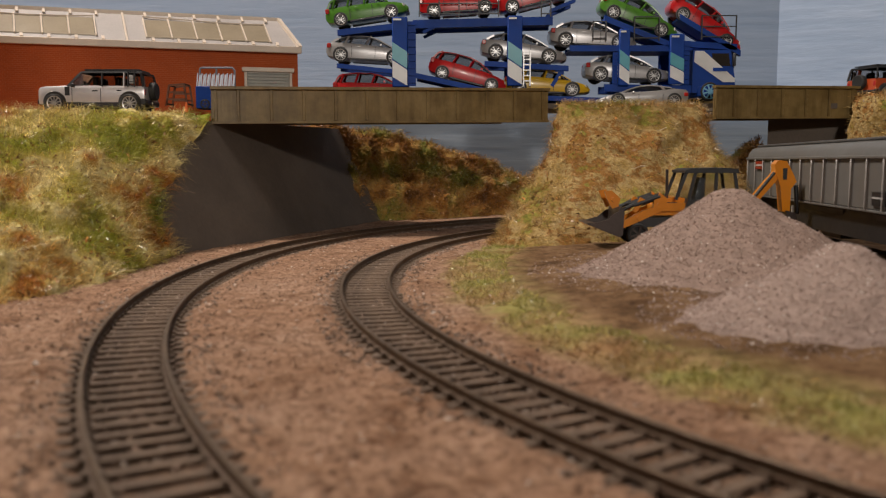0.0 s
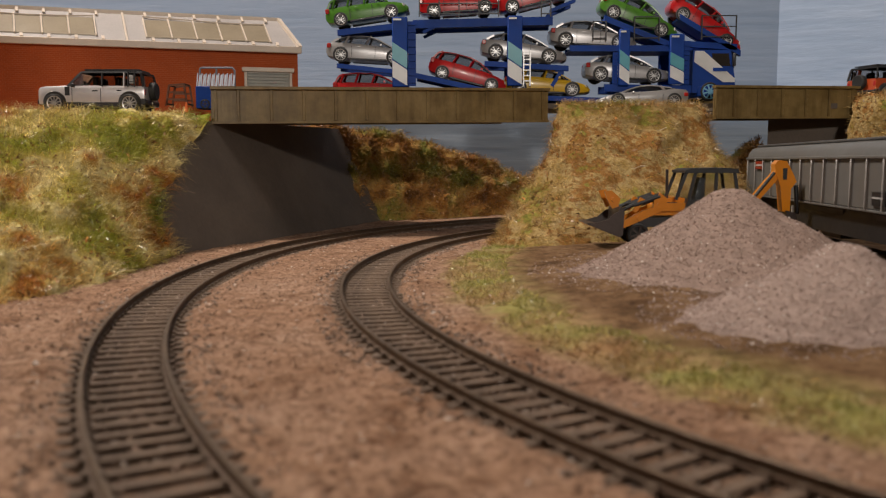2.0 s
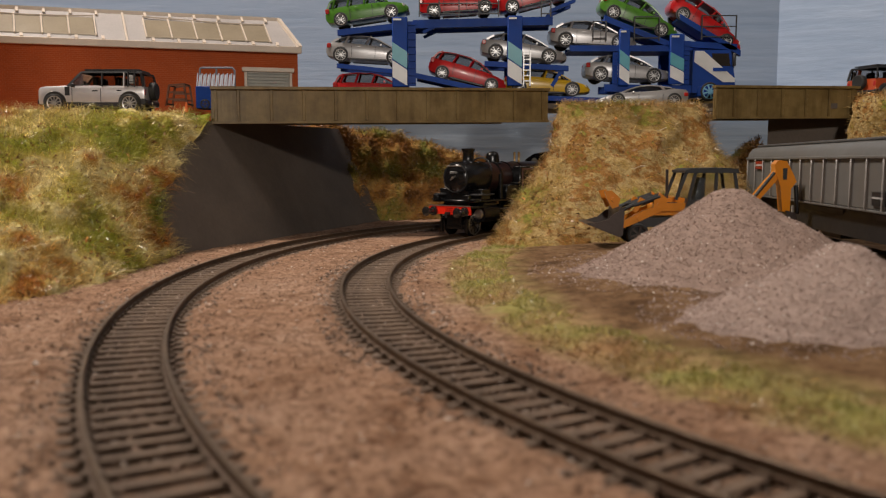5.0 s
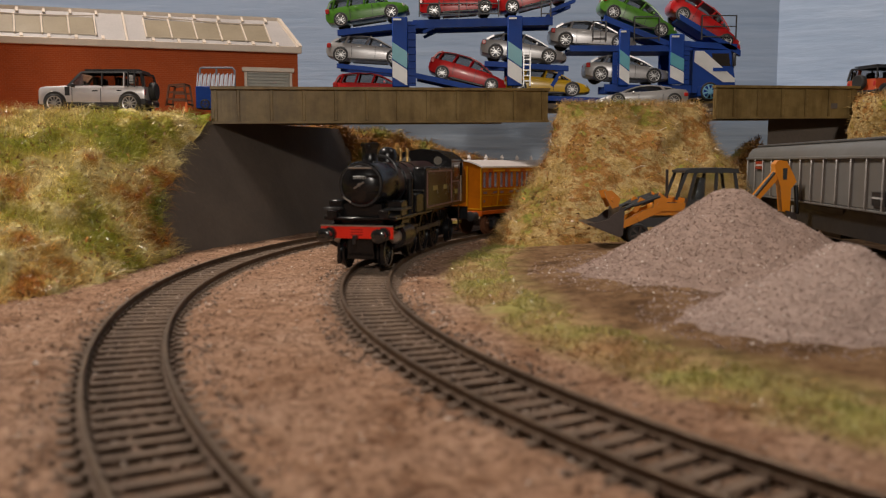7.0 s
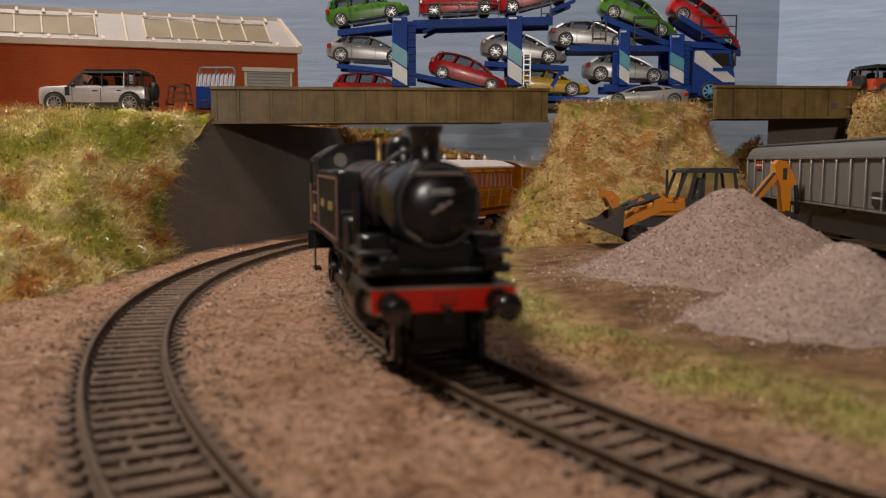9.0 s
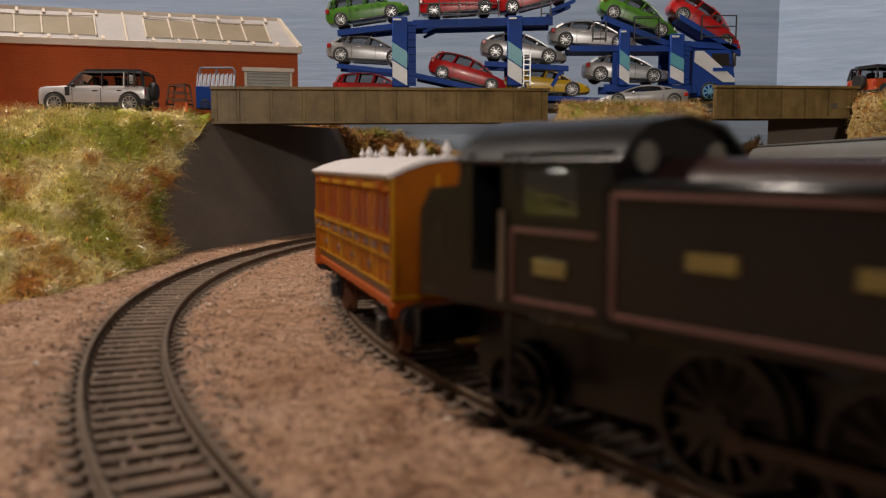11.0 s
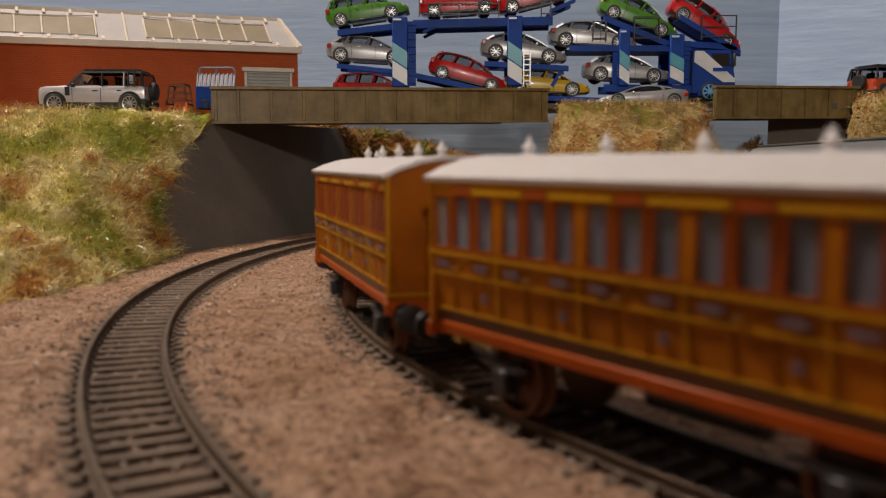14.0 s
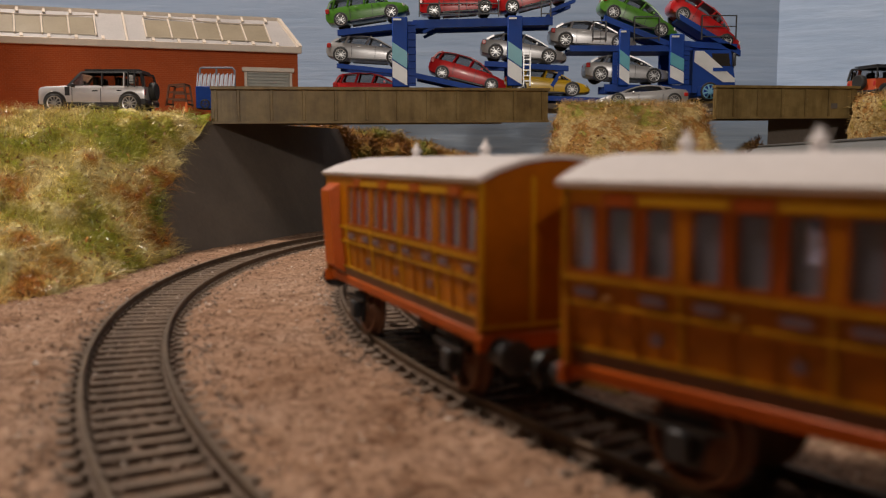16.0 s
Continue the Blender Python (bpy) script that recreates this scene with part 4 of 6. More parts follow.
def offroader(paint, label, at):
    """A boxy off-road car facing -x, nose at x = 0."""
    top = thing("off_road_car", label, "off-road car", at)
    L, W, H = 66.0, 13.0, 24.5
    bm = bmesh.new()
    loft(bm, [[(x, -W * e * .96, zb), (x, -W * e, zb + 2.5), (x, -W * e, zt - 4.5), (x, -W * e * .985, zt - 1.2), (x, -W * e * .92, zt), (x, W * e * .92, zt), (x, W * e * .985, zt - 1.2), (x, W * e, zt - 4.5), (x, W * e, zb + 2.5), (x, W * e * .96, zb)] for x, e, zb, zt in
              ((0, .78, 6, 12.2), (.6, .88, 5.2, 13.6), (2, .95, 4.8, 14.4), (5, .98, 4.4, 14.9), (16, 1, 4.2, 15.2), (20, 1, 4.2, 15.5), (60, 1, 4.2, 15.4), (61.5, .98, 4.6, 15.0))])
    part("body", bm, paint, top)
    bm = bmesh.new()
    loft(bm, [[(x0, -w0 + .4, 14.4), (x1, -w1 + .2, 22.6), (x1, w1 - .2, 22.6), (x0, w0 - .4, 14.4)] for x0, x1, w0, w1 in ((17.5, 25.0, W * .98, W * .84), (61.2, 59.5, W * .98, W * .86))])
    part("window", bm, M["clear_window"], top, "clear window glass")
    bm = bmesh.new()
    loft(bm, [[(x, -W * e, z), (x, -W * e * .96, z + 1.2), (x, W * e * .96, z + 1.2), (x, W * e, z)] for x, e, z in ((24.2, .82, 22.3), (27, .87, 22.6), (56, .89, 22.6), (60.2, .87, 22.4))])
    part("roof", bm, M["black"], top, "black roof panel")
    for sg in (1, -1):
        for x0, x1, w in ((17.8, 25.2, 1.2), (37.5, 37.5, 1.3), (50.2, 50.2, 2.4), (61.0, 59.6, 1.6)):
            part("pillar", grab(lambda b: bar(b, (x0, sg * W * .97, 14.8), (x1, sg * W * .875, 22.6), .7, w)), paint if w == 2.4 else M["black"], top, smooth=False)
        for x in (10.3, 53.2):
            bm = bmesh.new()
            turned(bm, (x, sg * (W - 2.2), 5.6), (0, sg, 0), [(0, 6.6), (2.3, 6.6), (2.9, 6.2), (2.7, 5.6)], 28)
            part("wheel_arch", bm, M["black"], top, "black wheel arch")
            wheel("wheel", top, x, sg * (W + 1.1), 5.3, 5.3, 3.8, M["chrome"], 10, sg, 0.11)
        part("sill", grab(box, 16, 48, sg * W * .9, sg * W * 1.02, 3.2, 5.9, .3), M["black"], top)
        part("rear_trim", grab(box, 58.5, 62.0, sg * W * .9, sg * W * 1.015, 4.4, 8.0, .3), M["black"], top)
        part("tail_lamp", grab(box, 61.0, 61.8, sg * W * .80, sg * W * .95, 10.2, 13.4, .2), M["red_lamp"], top, "small red tail lamp")
        part("body_crease", grab(box, 20.8, 59, sg * W * .995, sg * W * 1.008, 13.55, 13.8), paint, top, smooth=False)
        part("door_gap", grab(box, 20.2, 20.5, sg * W * .98, sg * W * 1.006, 5, 14.2), M["black"], top)
        part("door_gap", grab(box, 36.5, 36.8, sg * W * .98, sg * W * 1.006, 5, 14.2), M["black"], top)
        part("door_handle", grab(box, 32, 35, sg * W * .985, sg * W * 1.02, 12.0, 12.7), M["black"], top)
        part("door_handle", grab(box, 46, 48.6, sg * W * .985, sg * W * 1.02, 12.2, 12.9), M["black"], top)
        part("mirror", grab(box, 20.5, 22.5, sg * W * 1.0, sg * W * 1.16, 14.2, 16.4, .4), M["black"], top)
        part("headlamp", grab(box, .3, 2.2, sg * W * .60, sg * W * .86, 10.0, 12.2, .5), M["white_lamp"], top)
        part("wing_vent", grab(box, 16.2, 19.0, sg * W * .98, sg * W * 1.012, 9.6, 14.8, .2), M["black"], top)
    # dark bonnet pad, grille and wiper scuttle
    part("bonnet_pad", grab(lambda b: loft(b, [[(x, -W * .55, z), (x, W * .55, z), (x, W * .52, z + .3), (x, -W * .52, z + .3)] for x, z in ((5, 14.9), (15, 15.2))])), M["black"], top, smooth=False)
    part("grille", grab(box, -.35, .8, -W * .5, W * .5, 9.4, 12.0, .3), M["black"], top)
    part("scuttle", grab(box, 16.5, 19.5, -W * .85, W * .85, 15.0, 15.8, .3), M["black"], top)
    # seats seen through the glass
    for x in (31.0, 44.0):
        for y in (-6, 6):
            part("seat", grab(box, x, x + 3, y - 3.4, y + 3.4, 13.5, 20.5, .8), M["black"], top)
    # roof rack, side ladder, pannier and spare wheel
    rack = bmesh.new()
    for y in (-9, -4.5, 0, 4.5, 9):
        bar(rack, (27, y, 24.8), (58, y, 24.8), .6, .6)
    for x in (27, 34, 42, 50, 58):
        bar(rack, (x, -9.5, 24.6), (x, 9.5, 24.6), .7, .7)
    for x in (29, 56):
        for y in (-9, 9):
            bar(rack, (x, y, 23.4), (x, y, 24.8), .6, .6)
    part("roof_rack", rack, M["black"], top, "black tubular roof rack", smooth=False)
    lad = bmesh.new()
    for x in (52.6, 56.4):
        bar(lad, (x, -W - .5, 14.5), (x, -W * .90 - .6, 24.2), .6, .6)
    for k in range(5):
        z = 15.5 + k * 2
        bar(lad, (52.6, -W - .4 + k * .15, z), (56.4, -W - .4 + k * .15, z), .5, .5)
    part("ladder", lad, M["black"], top, "black side ladder", smooth=False)
    part("pannier", grab(box, 53.2, 55.8, -W - .35, -W * .9, 16.4, 21.5, .3), M["chrome"], top)
    bm = bmesh.new()
    turned(bm, (61.4, 0, 13.0), (1, 0, 0), [(0, 4.9), (.4, 5.3), (3.2, 5.3), (3.8, 4.6), (3.6, 2.5)], 24)
    part("spare_wheel", bm, M["tyre"], top)
    part("bumper", grab(box, -.6, 1.6, -W * .84, W * .84, 4.6, 7.6, .6), M["black"], top)
    part("rear_bumper", grab(box, 60.8, 62.8, -W * .9, W * .9, 4.6, 7.4, .5), M["black"], top)
    return top


def upper(px_x, depth):
    return (px_x - 784) / 1492.4 * depth


offroader(M["pale_silver"], "silver off-road car with black roof rack and ladder", mm_pose(-234.5, 505, 71.8, 0, 0, 1.5))
offroader(M["orange_paint"], "orange-red off-road car with black roof rack and spare wheel", mm_pose(351, 621, 85.6, 0, 0, 200))

TY = 598.0    # the transporter stands along this line


def transporter():
    top = thing("car_transporter", "blue two-deck car transporter lorry with teal and white stripes", "lorry", mm_pose(0, TY, 0))
    k = TY / 1492.4

    def X(px):
        return (px - 784) * k

    def Z(py):
        return 43.3 + (287.2 - py) * k

    def beam(name, a, b, h, y0=-13.0, y1=13.0, mat="blue"):
        bm = bmesh.new()
        slab(bm, [(X(a[0]), Z(a[1]) - h), (X(b[0]), Z(b[1]) - h), (X(b[0]), Z(b[1])), (X(a[0]), Z(a[1]))], y0, y1)
        return part(name, bm, M[mat], top, smooth=False)
    for y0, y1 in ((-13, -9.5), (9.5, 13)):
        beam("upper_ramp", (605, 64), (735, 50), 4.0, y0, y1)
        beam("upper_deck", (733, 48), (970, 42), 5.5, y0, y1)
        beam("upper_ramp", (965, 30), (1008, 12), 2.5, y0, y1)
        beam("ramp", (603, 120), (700, 130), 3.0, y0, y1)
        beam("ramp", (738, 136), (905, 172), 3.5, y0, y1)
        beam("middle_deck", (855, 116), (998, 124), 3.5, y0, y1)
        beam("middle_deck", (1000, 90), (1188, 90), 4.0, y0, y1)
        beam("upper_ramp", (1058, 40), (1186, 90), 4.0, y0, y1)
        beam("upper_ramp", (1186, 38), (1290, 98), 4.0, y0, y1)
        beam("chassis", (690, 165), (1060, 178), 5.0, y0, y1)
        beam("chassis", (1060, 155), (1215, 157), 5.0, y0, y1)
        beam("lower_deck", (640, 172), (1060, 186), 2.0, y0, y1)
        beam("over_cab_rail", (1188, 82), (1284, 88), 4.0, y0, y1)
        bm = bmesh.new()
        bar(bm, (X(970), (y0 + y1) / 2, Z(158)), (X(990), (y0 + y1) / 2, Z(126)), 2.5, 2.5)
        part("brace", bm, M["blue"], top, smooth=False)
        bm = bmesh.new()
        bar(bm, (X(750), (y0 + y1) / 2, Z(68)), (X(790), (y0 + y1) / 2, Z(50)), 2.0, 2.0)
        part("brace", bm, M["blue"], top, smooth=False)
    beam("ramp_plate", (605, 66), (735, 52), 1.0, -9.5, 9.5)
    beam("deck_plate", (735, 53), (968, 49), 1.2, -9.5, 9.5)
    beam("deck_plate", (1000, 96), (1188, 96), 1.2, -9.5, 9.5)
    beam("ramp_plate", (1058, 44), (1186, 94), 1.5, -9.4, 9.4)
    beam("ramp_plate", (1186, 42), (1290, 102), 1.5, -9.4, 9.4)
    beam("ramp_plate", (740, 140), (900, 174), 1.0, -9.4, 9.4)
    # upright posts with slanting teal and white stripes
    for x0, x1, y0, y1 in ((698, 724, 44, 160), (893, 918, 42, 158), (1082, 1100, 64, 158), (1168, 1192, 72, 156)):
        post = part("post", grab(box, X(x0), X(x1), -16.5, -13, Z(y1), Z(y0), .5), M["blue"], top)
        part("post", grab(box, X(x0), X(x1), 13, 16.5, Z(y1), Z(y0), .5), M["blue"], top)
        w = x1 - x0
        h = y1 - y0
        for mat, t0, t1, dz in (("teal", .36, .60, .14), ("white", .62, .86, .14)):
            bm = bmesh.new()
            slab(bm, [(X(x0 + .5), Z(y0 + h * t0)), (X(x1 - .5), Z(y0 + h * (t0 + dz))), (X(x1 - .5), Z(y0 + h * (t1 + dz * (1 if mat == "teal" else .9)))), (X(x0 + .5), Z(y0 + h * t1))], -16.9, -16.4)
            part("stripe", bm, M[mat], post, "slanting stripe", smooth=False)
        part("corner_mark", grab(box, X(x0 + 2), X(x0 + w * .6), -16.9, -16.4, Z(y0 + 6), Z(y0 + 3)), M["white"], post, smooth=False)
    for x0, x1, y0, y1 in ((724, 738, 50, 158), (1072, 1081, 102, 156), (1192, 1203, 86, 158)):
        tower = part("ladder", grab(box, X(x0) + .3, X(x1), -13.5, -12, Z(y1), Z(y0)), M["blue"], top, "blue ladder back", smooth=False)
        for k2 in range(9):
            z = Z(y1) + (Z(y0) - Z(y1)) * (k2 + .5) / 9
            part("rung", grab(box, X(x0) + .5, X(x1), -14.6, -13.6, z - .5, z + .5), M["blue"], tower, smooth=False)
    lad = bmesh.new()
    for x in (921, 932):
        bar(lad, (X(x), -14.5, Z(158)), (X(x), -14.5, Z(98)), .8, .8)
    for j in range(6):
        bar(lad, (X(921), -14.5, Z(150 - j * 9)), (X(932), -14.5, Z(150 - j * 9)), .7, .7)
    part("steel_ladder", lad, M["chrome"], top, "bare silver ladder", smooth=False)
    # black side rails on the decks
    for x0, x1, zlo, zhi, slope in ((744, 878, 40, 2, 0), (950, 966, 40, 0, 0), (1108, 1150, 80, 42, 0), (1222, 1280, 78, 40, 0), (1038, 1060, 80, 50, 0)):
        bm = bmesh.new()
        for f in (0.05, .5, .97):
            bar(bm, (X(x0), -14, Z(zlo + (zhi - zlo) * f)), (X(x1), -14, Z(zlo + (zhi - zlo) * f)), .7, .7)
        n = max(1, int((x1 - x0) / 30))
        for j in range(n + 1):
            x = x0 + (x1 - x0) * j / n
            bar(bm, (X(x), -14, Z(zlo + 3)), (X(x), -14, Z(zhi)), .8, .8)
        part("side_rail", bm, M["black"], top, "thin black guard rail", smooth=False)
    # cab
    cab = part("cab", grab(lambda b: slab(b, [(X(1208), Z(170)), (X(1280), Z(170)), (X(1281), Z(150)), (X(1272), Z(98)), (X(1208), Z(98))], -14.5, 14.5)), M["blue"], top, "blue lorry cab", smooth=False)
    part("side_window", grab(lambda b: slab(b, [(X(1242), Z(125)), (X(1272), Z(125)), (X(1268), Z(104)), (X(1240), Z(104))], -14.8, -14.3)), M["window"], cab, smooth=False)
    part("windscreen", grab(lambda b: bar(b, (X(1280), 0, Z(128)), (X(1274), 0, Z(102)), 24, .8)), M["window"], cab, smooth=False)
    part("stripe", grab(lambda b: slab(b, [(X(1210), Z(118)), (X(1260), Z(152)), (X(1280), Z(152)), (X(1280), Z(146)), (X(1226), Z(100)), (X(1211), Z(100))], -15.0, -14.55)), M["white"], cab, "white slanting stripe", smooth=False)
    part("marking", grab(lambda b: slab(b, [(X(1242), Z(134)), (X(1264), Z(134)), (X(1264), Z(128)), (X(1242), Z(128))], -15.3, -15.0)), M["blue"], cab, smooth=False)
    part("mirror", grab(box, X(1274), X(1279), -18, -15.2, Z(126), Z(104), .6), M["black"], cab)
    part("mudguard", grab(box, X(1216), X(1280), -15, 15, Z(176), Z(158), .8), M["blue"], top)
    for x, r in ((1238, 6.4), (770, 4.2), (800, 4.2), (830, 4.2)):
        for sg in (1, -1):
            wheel("wheel", top, X(x), sg * 15.6, Z(184) + r, r, 4.5, M["hub_blue"], 8, sg)
    return top, X, Z


_, TX, TZ = transporter()


def load_cars():
    """The cars on the transporter's decks: rear corner, slope and colour of each."""
    rows = [
        (HATCH, "green_car", 587, 62, -9, "small green hatchback on the upper deck of the transporter"),
        (HATCH, "red_car", 744, 44, -4, "red hatchback behind guard rails on the upper deck"),
        (HATCH, "red_car", 880, 42, -14, "red hatchback tilted nose-up on the upper deck"),
        (COUPE, "silver_car", 583, 116, 3, "silver coupe on the middle deck of the transporter"),
        (HATCH, "red_car", 594, 184, 0, "red hatchback on the lower deck behind the girder"),
        (HATCH, "red_car", 755, 140, 14, "red hatchback sloping nose-down on its ramp"),
        (COUPE, "silver_car", 847, 110, 5, "silver coupe sloping slightly nose-down on its deck"),
        (COUPE, "silver_car", 966, 91, 3, "silver coupe with black side rail on the upper deck"),
        (COUPE, "yellow_car", 888, 172, 2, "yellow coupe on the lower deck of the transporter"),
        (COUPE, "silver_car", 1027, 149, 2, "silver coupe on the middle deck of the front lorry"),
        (SPORT, "silver_car", 1054, 190, 0, "low silver sports car parked on the road beside the lorry"),
        (HATCH, "green_car", 1046, 36, 20, "green hatchback sloping nose-down over the lorry"),
        (HATCH, "red_car", 1164, 34, 31, "red hatchback hanging nose-down over the cab"),
    ]
    models = {}
    for style, paint, px, py, slope, label in rows:
        key = (id(style), paint)
        m = mm_pose(TX(px), TY, TZ(py), 0, slope, 0)
        if "on the road" in label:
            m = mm_pose(160, 566, 78.6, 0, 0, 180)
        if key not in models:
            models[key] = car(style, M[paint], label, "cars on the transporter")
            models[key].matrix_basis = m
        else:
            tagged(copy_thing(models[key], m), label)


load_cars()


# ---- digger, wagon, yard things ----
def digger():
    top = thing("backhoe_loader", "yellow backhoe loader with black cab behind the gravel heap", "digger", mm_pose(0, 424, 0))
    k = 424 / 1492.4

    def P(px, py, y=0.0):
        return Vector(((px - 784) * k, y, 43.3 + (287.2 - py) * k))

    def plate(name, pts, y0, y1, mat, label="", parent=None):
        bm = bmesh.new()
        slab(bm, [(P(*q).x, P(*q).z) for q in pts], y0, y1)
        return part(name, bm, M[mat], parent or top, label, smooth=False)
    # front loader: bucket, arms, rams
    bucket = plate("bucket", [(1034, 395), (1088, 416), (1094, 412), (1096, 368), (1090, 364), (1086, 368), (1084, 404), (1040, 391)], -13, 13, "steel", "worn dark steel loader bucket")
    for y in (-13.4, 12.4):
        plate("bucket_side", [(1036, 394), (1088, 413), (1092, 370), (1080, 374), (1066, 386)], y, y + 1, "steel", "", bucket)
    plate("bucket_lip", [(1030, 393), (1036, 391), (1062, 400), (1058, 404)], -13.3, 13.3, "steel", "", bucket)
    for y in (-8.5, 6.5):
        plate("loader_arm", [(1092, 392), (1098, 402), (1130, 388), (1165, 372), (1205, 372), (1205, 358), (1168, 358), (1130, 372)], y, y + 2, "digger")
        plate("bucket_link", [(1064, 338), (1076, 336), (1092, 350), (1088, 364), (1078, 368), (1068, 350)], y, y + 2, "digger")
        for a, b, r in (((1092, 372), (1125, 356), 1.0), ((1116, 362), (1160, 346), 1.6)):
            bm = bmesh.new()
            cyl(bm, P(*a, y=y + 1), P(*b, y=y + 1), r, r, 12)
            part("ram", bm, M["black"], top, "black hydraulic ram")
        for q, r in (((1098, 394), 1.5), ((1124, 384), 1.2), ((1160, 362), 1.6), ((1080, 352), 1.2)):
            bm = bmesh.new()
            cyl(bm, P(*q, y=y - .8), P(*q, y=y + 2.8), r, r, 12)
            part("pivot_pin", bm, M["digger"], top)
        plate("tilt_lever", [(1112, 372), (1120, 374), (1134, 352), (1126, 348)], y - .3, y + .7, "digger")
        plate("arm_bracket", [(1148, 372), (1172, 372), (1172, 350), (1160, 340), (1150, 352)], y - .4, y + 2.4, "digger")
    body = plate("bonnet", [(1150, 380), (1205, 380), (1206, 350), (1190, 347), (1170, 352), (1150, 362)], -6, 6, "digger", "yellow bonnet")
    plate("grille_mark", [(1170, 366), (1192, 366), (1192, 357), (1170, 357)], -6.4, -5.9, "black", "", body)
    plate("chassis", [(1120, 400), (1330, 400), (1330, 378), (1130, 384)], -8, 8, "black")
    # cab: posts, glass, roof
    cab = plate("cab", [(1200, 380), (1296, 380), (1296, 352), (1206, 352)], -10.5, 10.5, "black", "black cab tub")
    for y in (-10.5, 9.5):
        for a, b in (((1186, 352), (1204, 302)), ((1208, 352), (1219, 304)), ((1254, 352), (1255, 304)), ((1294, 352), (1286, 304))):
            bm = bmesh.new()
            bar(bm, P(*a, y=y + .5), P(*b, y=y + .5), 1.0, 1.5)
            part("cab_post", bm, M["black"], cab, smooth=False)
        bm = bmesh.new()
        slab(bm, [(P(1210, 352).x, P(1210, 352).z), (P(1293, 352).x, P(1293, 352).z), (P(1285, 306).x, P(1285, 306).z), (P(1221, 306).x, P(1221, 306).z)], y + .3, y + .7)
        g = part("cab_window", bm, M["cab_glass"], cab, smooth=False)
        g.visible_shadow = False
    plate("cab_roof", [(1198, 306), (1292, 306), (1290, 299), (1274, 297), (1210, 298), (1199, 302)], -12, 12, "black", "black cab roof", cab)
    plate("seat", [(1226, 352), (1240, 352), (1244, 316), (1234, 314), (1228, 338)], -3, 3, "black", "", cab)
    bm = bmesh.new()
    cyl(bm, P(1176, 352, -4), P(1175, 300, -4), .7, .7, 10)
    part("exhaust", bm, M["steel"], top)
    # backhoe
    plate("boom", [(1328, 350), (1342, 352), (1368, 322), (1384, 302), (1374, 296), (1356, 316)], -2.2, 2.2, "digger", "yellow backhoe boom")
    dip = plate("dipper", [(1365, 291), (1371, 284), (1386, 286), (1399, 310), (1404, 322), (1395, 334), (1394, 374), (1381, 374), (1376, 330), (1367, 306)], -2.8, 2.8, "digger", "yellow backhoe dipper")
    plate("dipper_mark", [(1380, 318), (1386, 318), (1387, 298), (1379, 298)], -3.1, -2.7, "black", "", dip)
    plate("bucket_link", [(1386, 372), (1404, 376), (1406, 396), (1390, 398)], -4, 4, "steel")
    bm = bmesh.new()
    cyl(bm, P(1404, 328, -2), P(1408, 378, -2), 1.0, 1.0, 10)
    part("ram", bm, M["black"], top)
    bm = bmesh.new()
    cyl(bm, P(1332, 346, -3), P(1364, 306, -3), .8, .8, 10)
    part("ram", bm, M["black"], top)
    for x, r in ((1122, 5.4), (1285, 9.5)):
        for sg in (1, -1):
            q = P(x, 0)
            wheel("wheel", top, q.x, sg * 11.5, 2.4 + r, r, 5.0, M["steel"], 6, sg)
    return top


M["cab_glass"] = glass("cab_glass", (0.70, 0.72, 0.74), 0.2)
M["cab_glass"].node_tree.nodes["Principled BSDF"].inputs["IOR"].default_value = 1.12
digger()


def straight_track(a, b):
    top = thing("siding_track", "straight siding under the grey hopper wagon", "railway track", mm_pose(a[0], a[1], 2.4, 0, 0, math.degrees(math.atan2(b[1] - a[1], b[0] - a[0]))), "", "structure")
    L = math.hypot(b[0] - a[0], b[1] - a[1])
    for off in (8.75, -8.75):
        bm = bmesh.new()
        loft(bm, [[(x, off + p, z) for p, z in rail_profile()] for x in (0, L)])
        part("rail", bm, M["rail"], top, smooth=False)
    me = mesh_of("sleeper", grab(box, -1.45, 1.45, -14, 14, -3.2, -2.3), M["sleeper"])
    for k in range(int(L / 6.1)):
        ob = new("sleeper", me)
        ob.parent = top
        ob.matrix_basis = mm_pose(3 + k * 6.1, 0, 0)


def bogie_wheel(parent, x, sg, r, mat):
    bm = bmesh.new()
    turned(bm, (x, sg * 7.6, r), (0, sg, 0), [(0, r + .8), (.8, r + .8), (1.1, r), (2.9, r - .1), (2.8, r * .8), (2.3, r * .75), (2.3, r * .3), (3.0, r * .25)], 28)
    return part("wheel", bm, mat, parent)


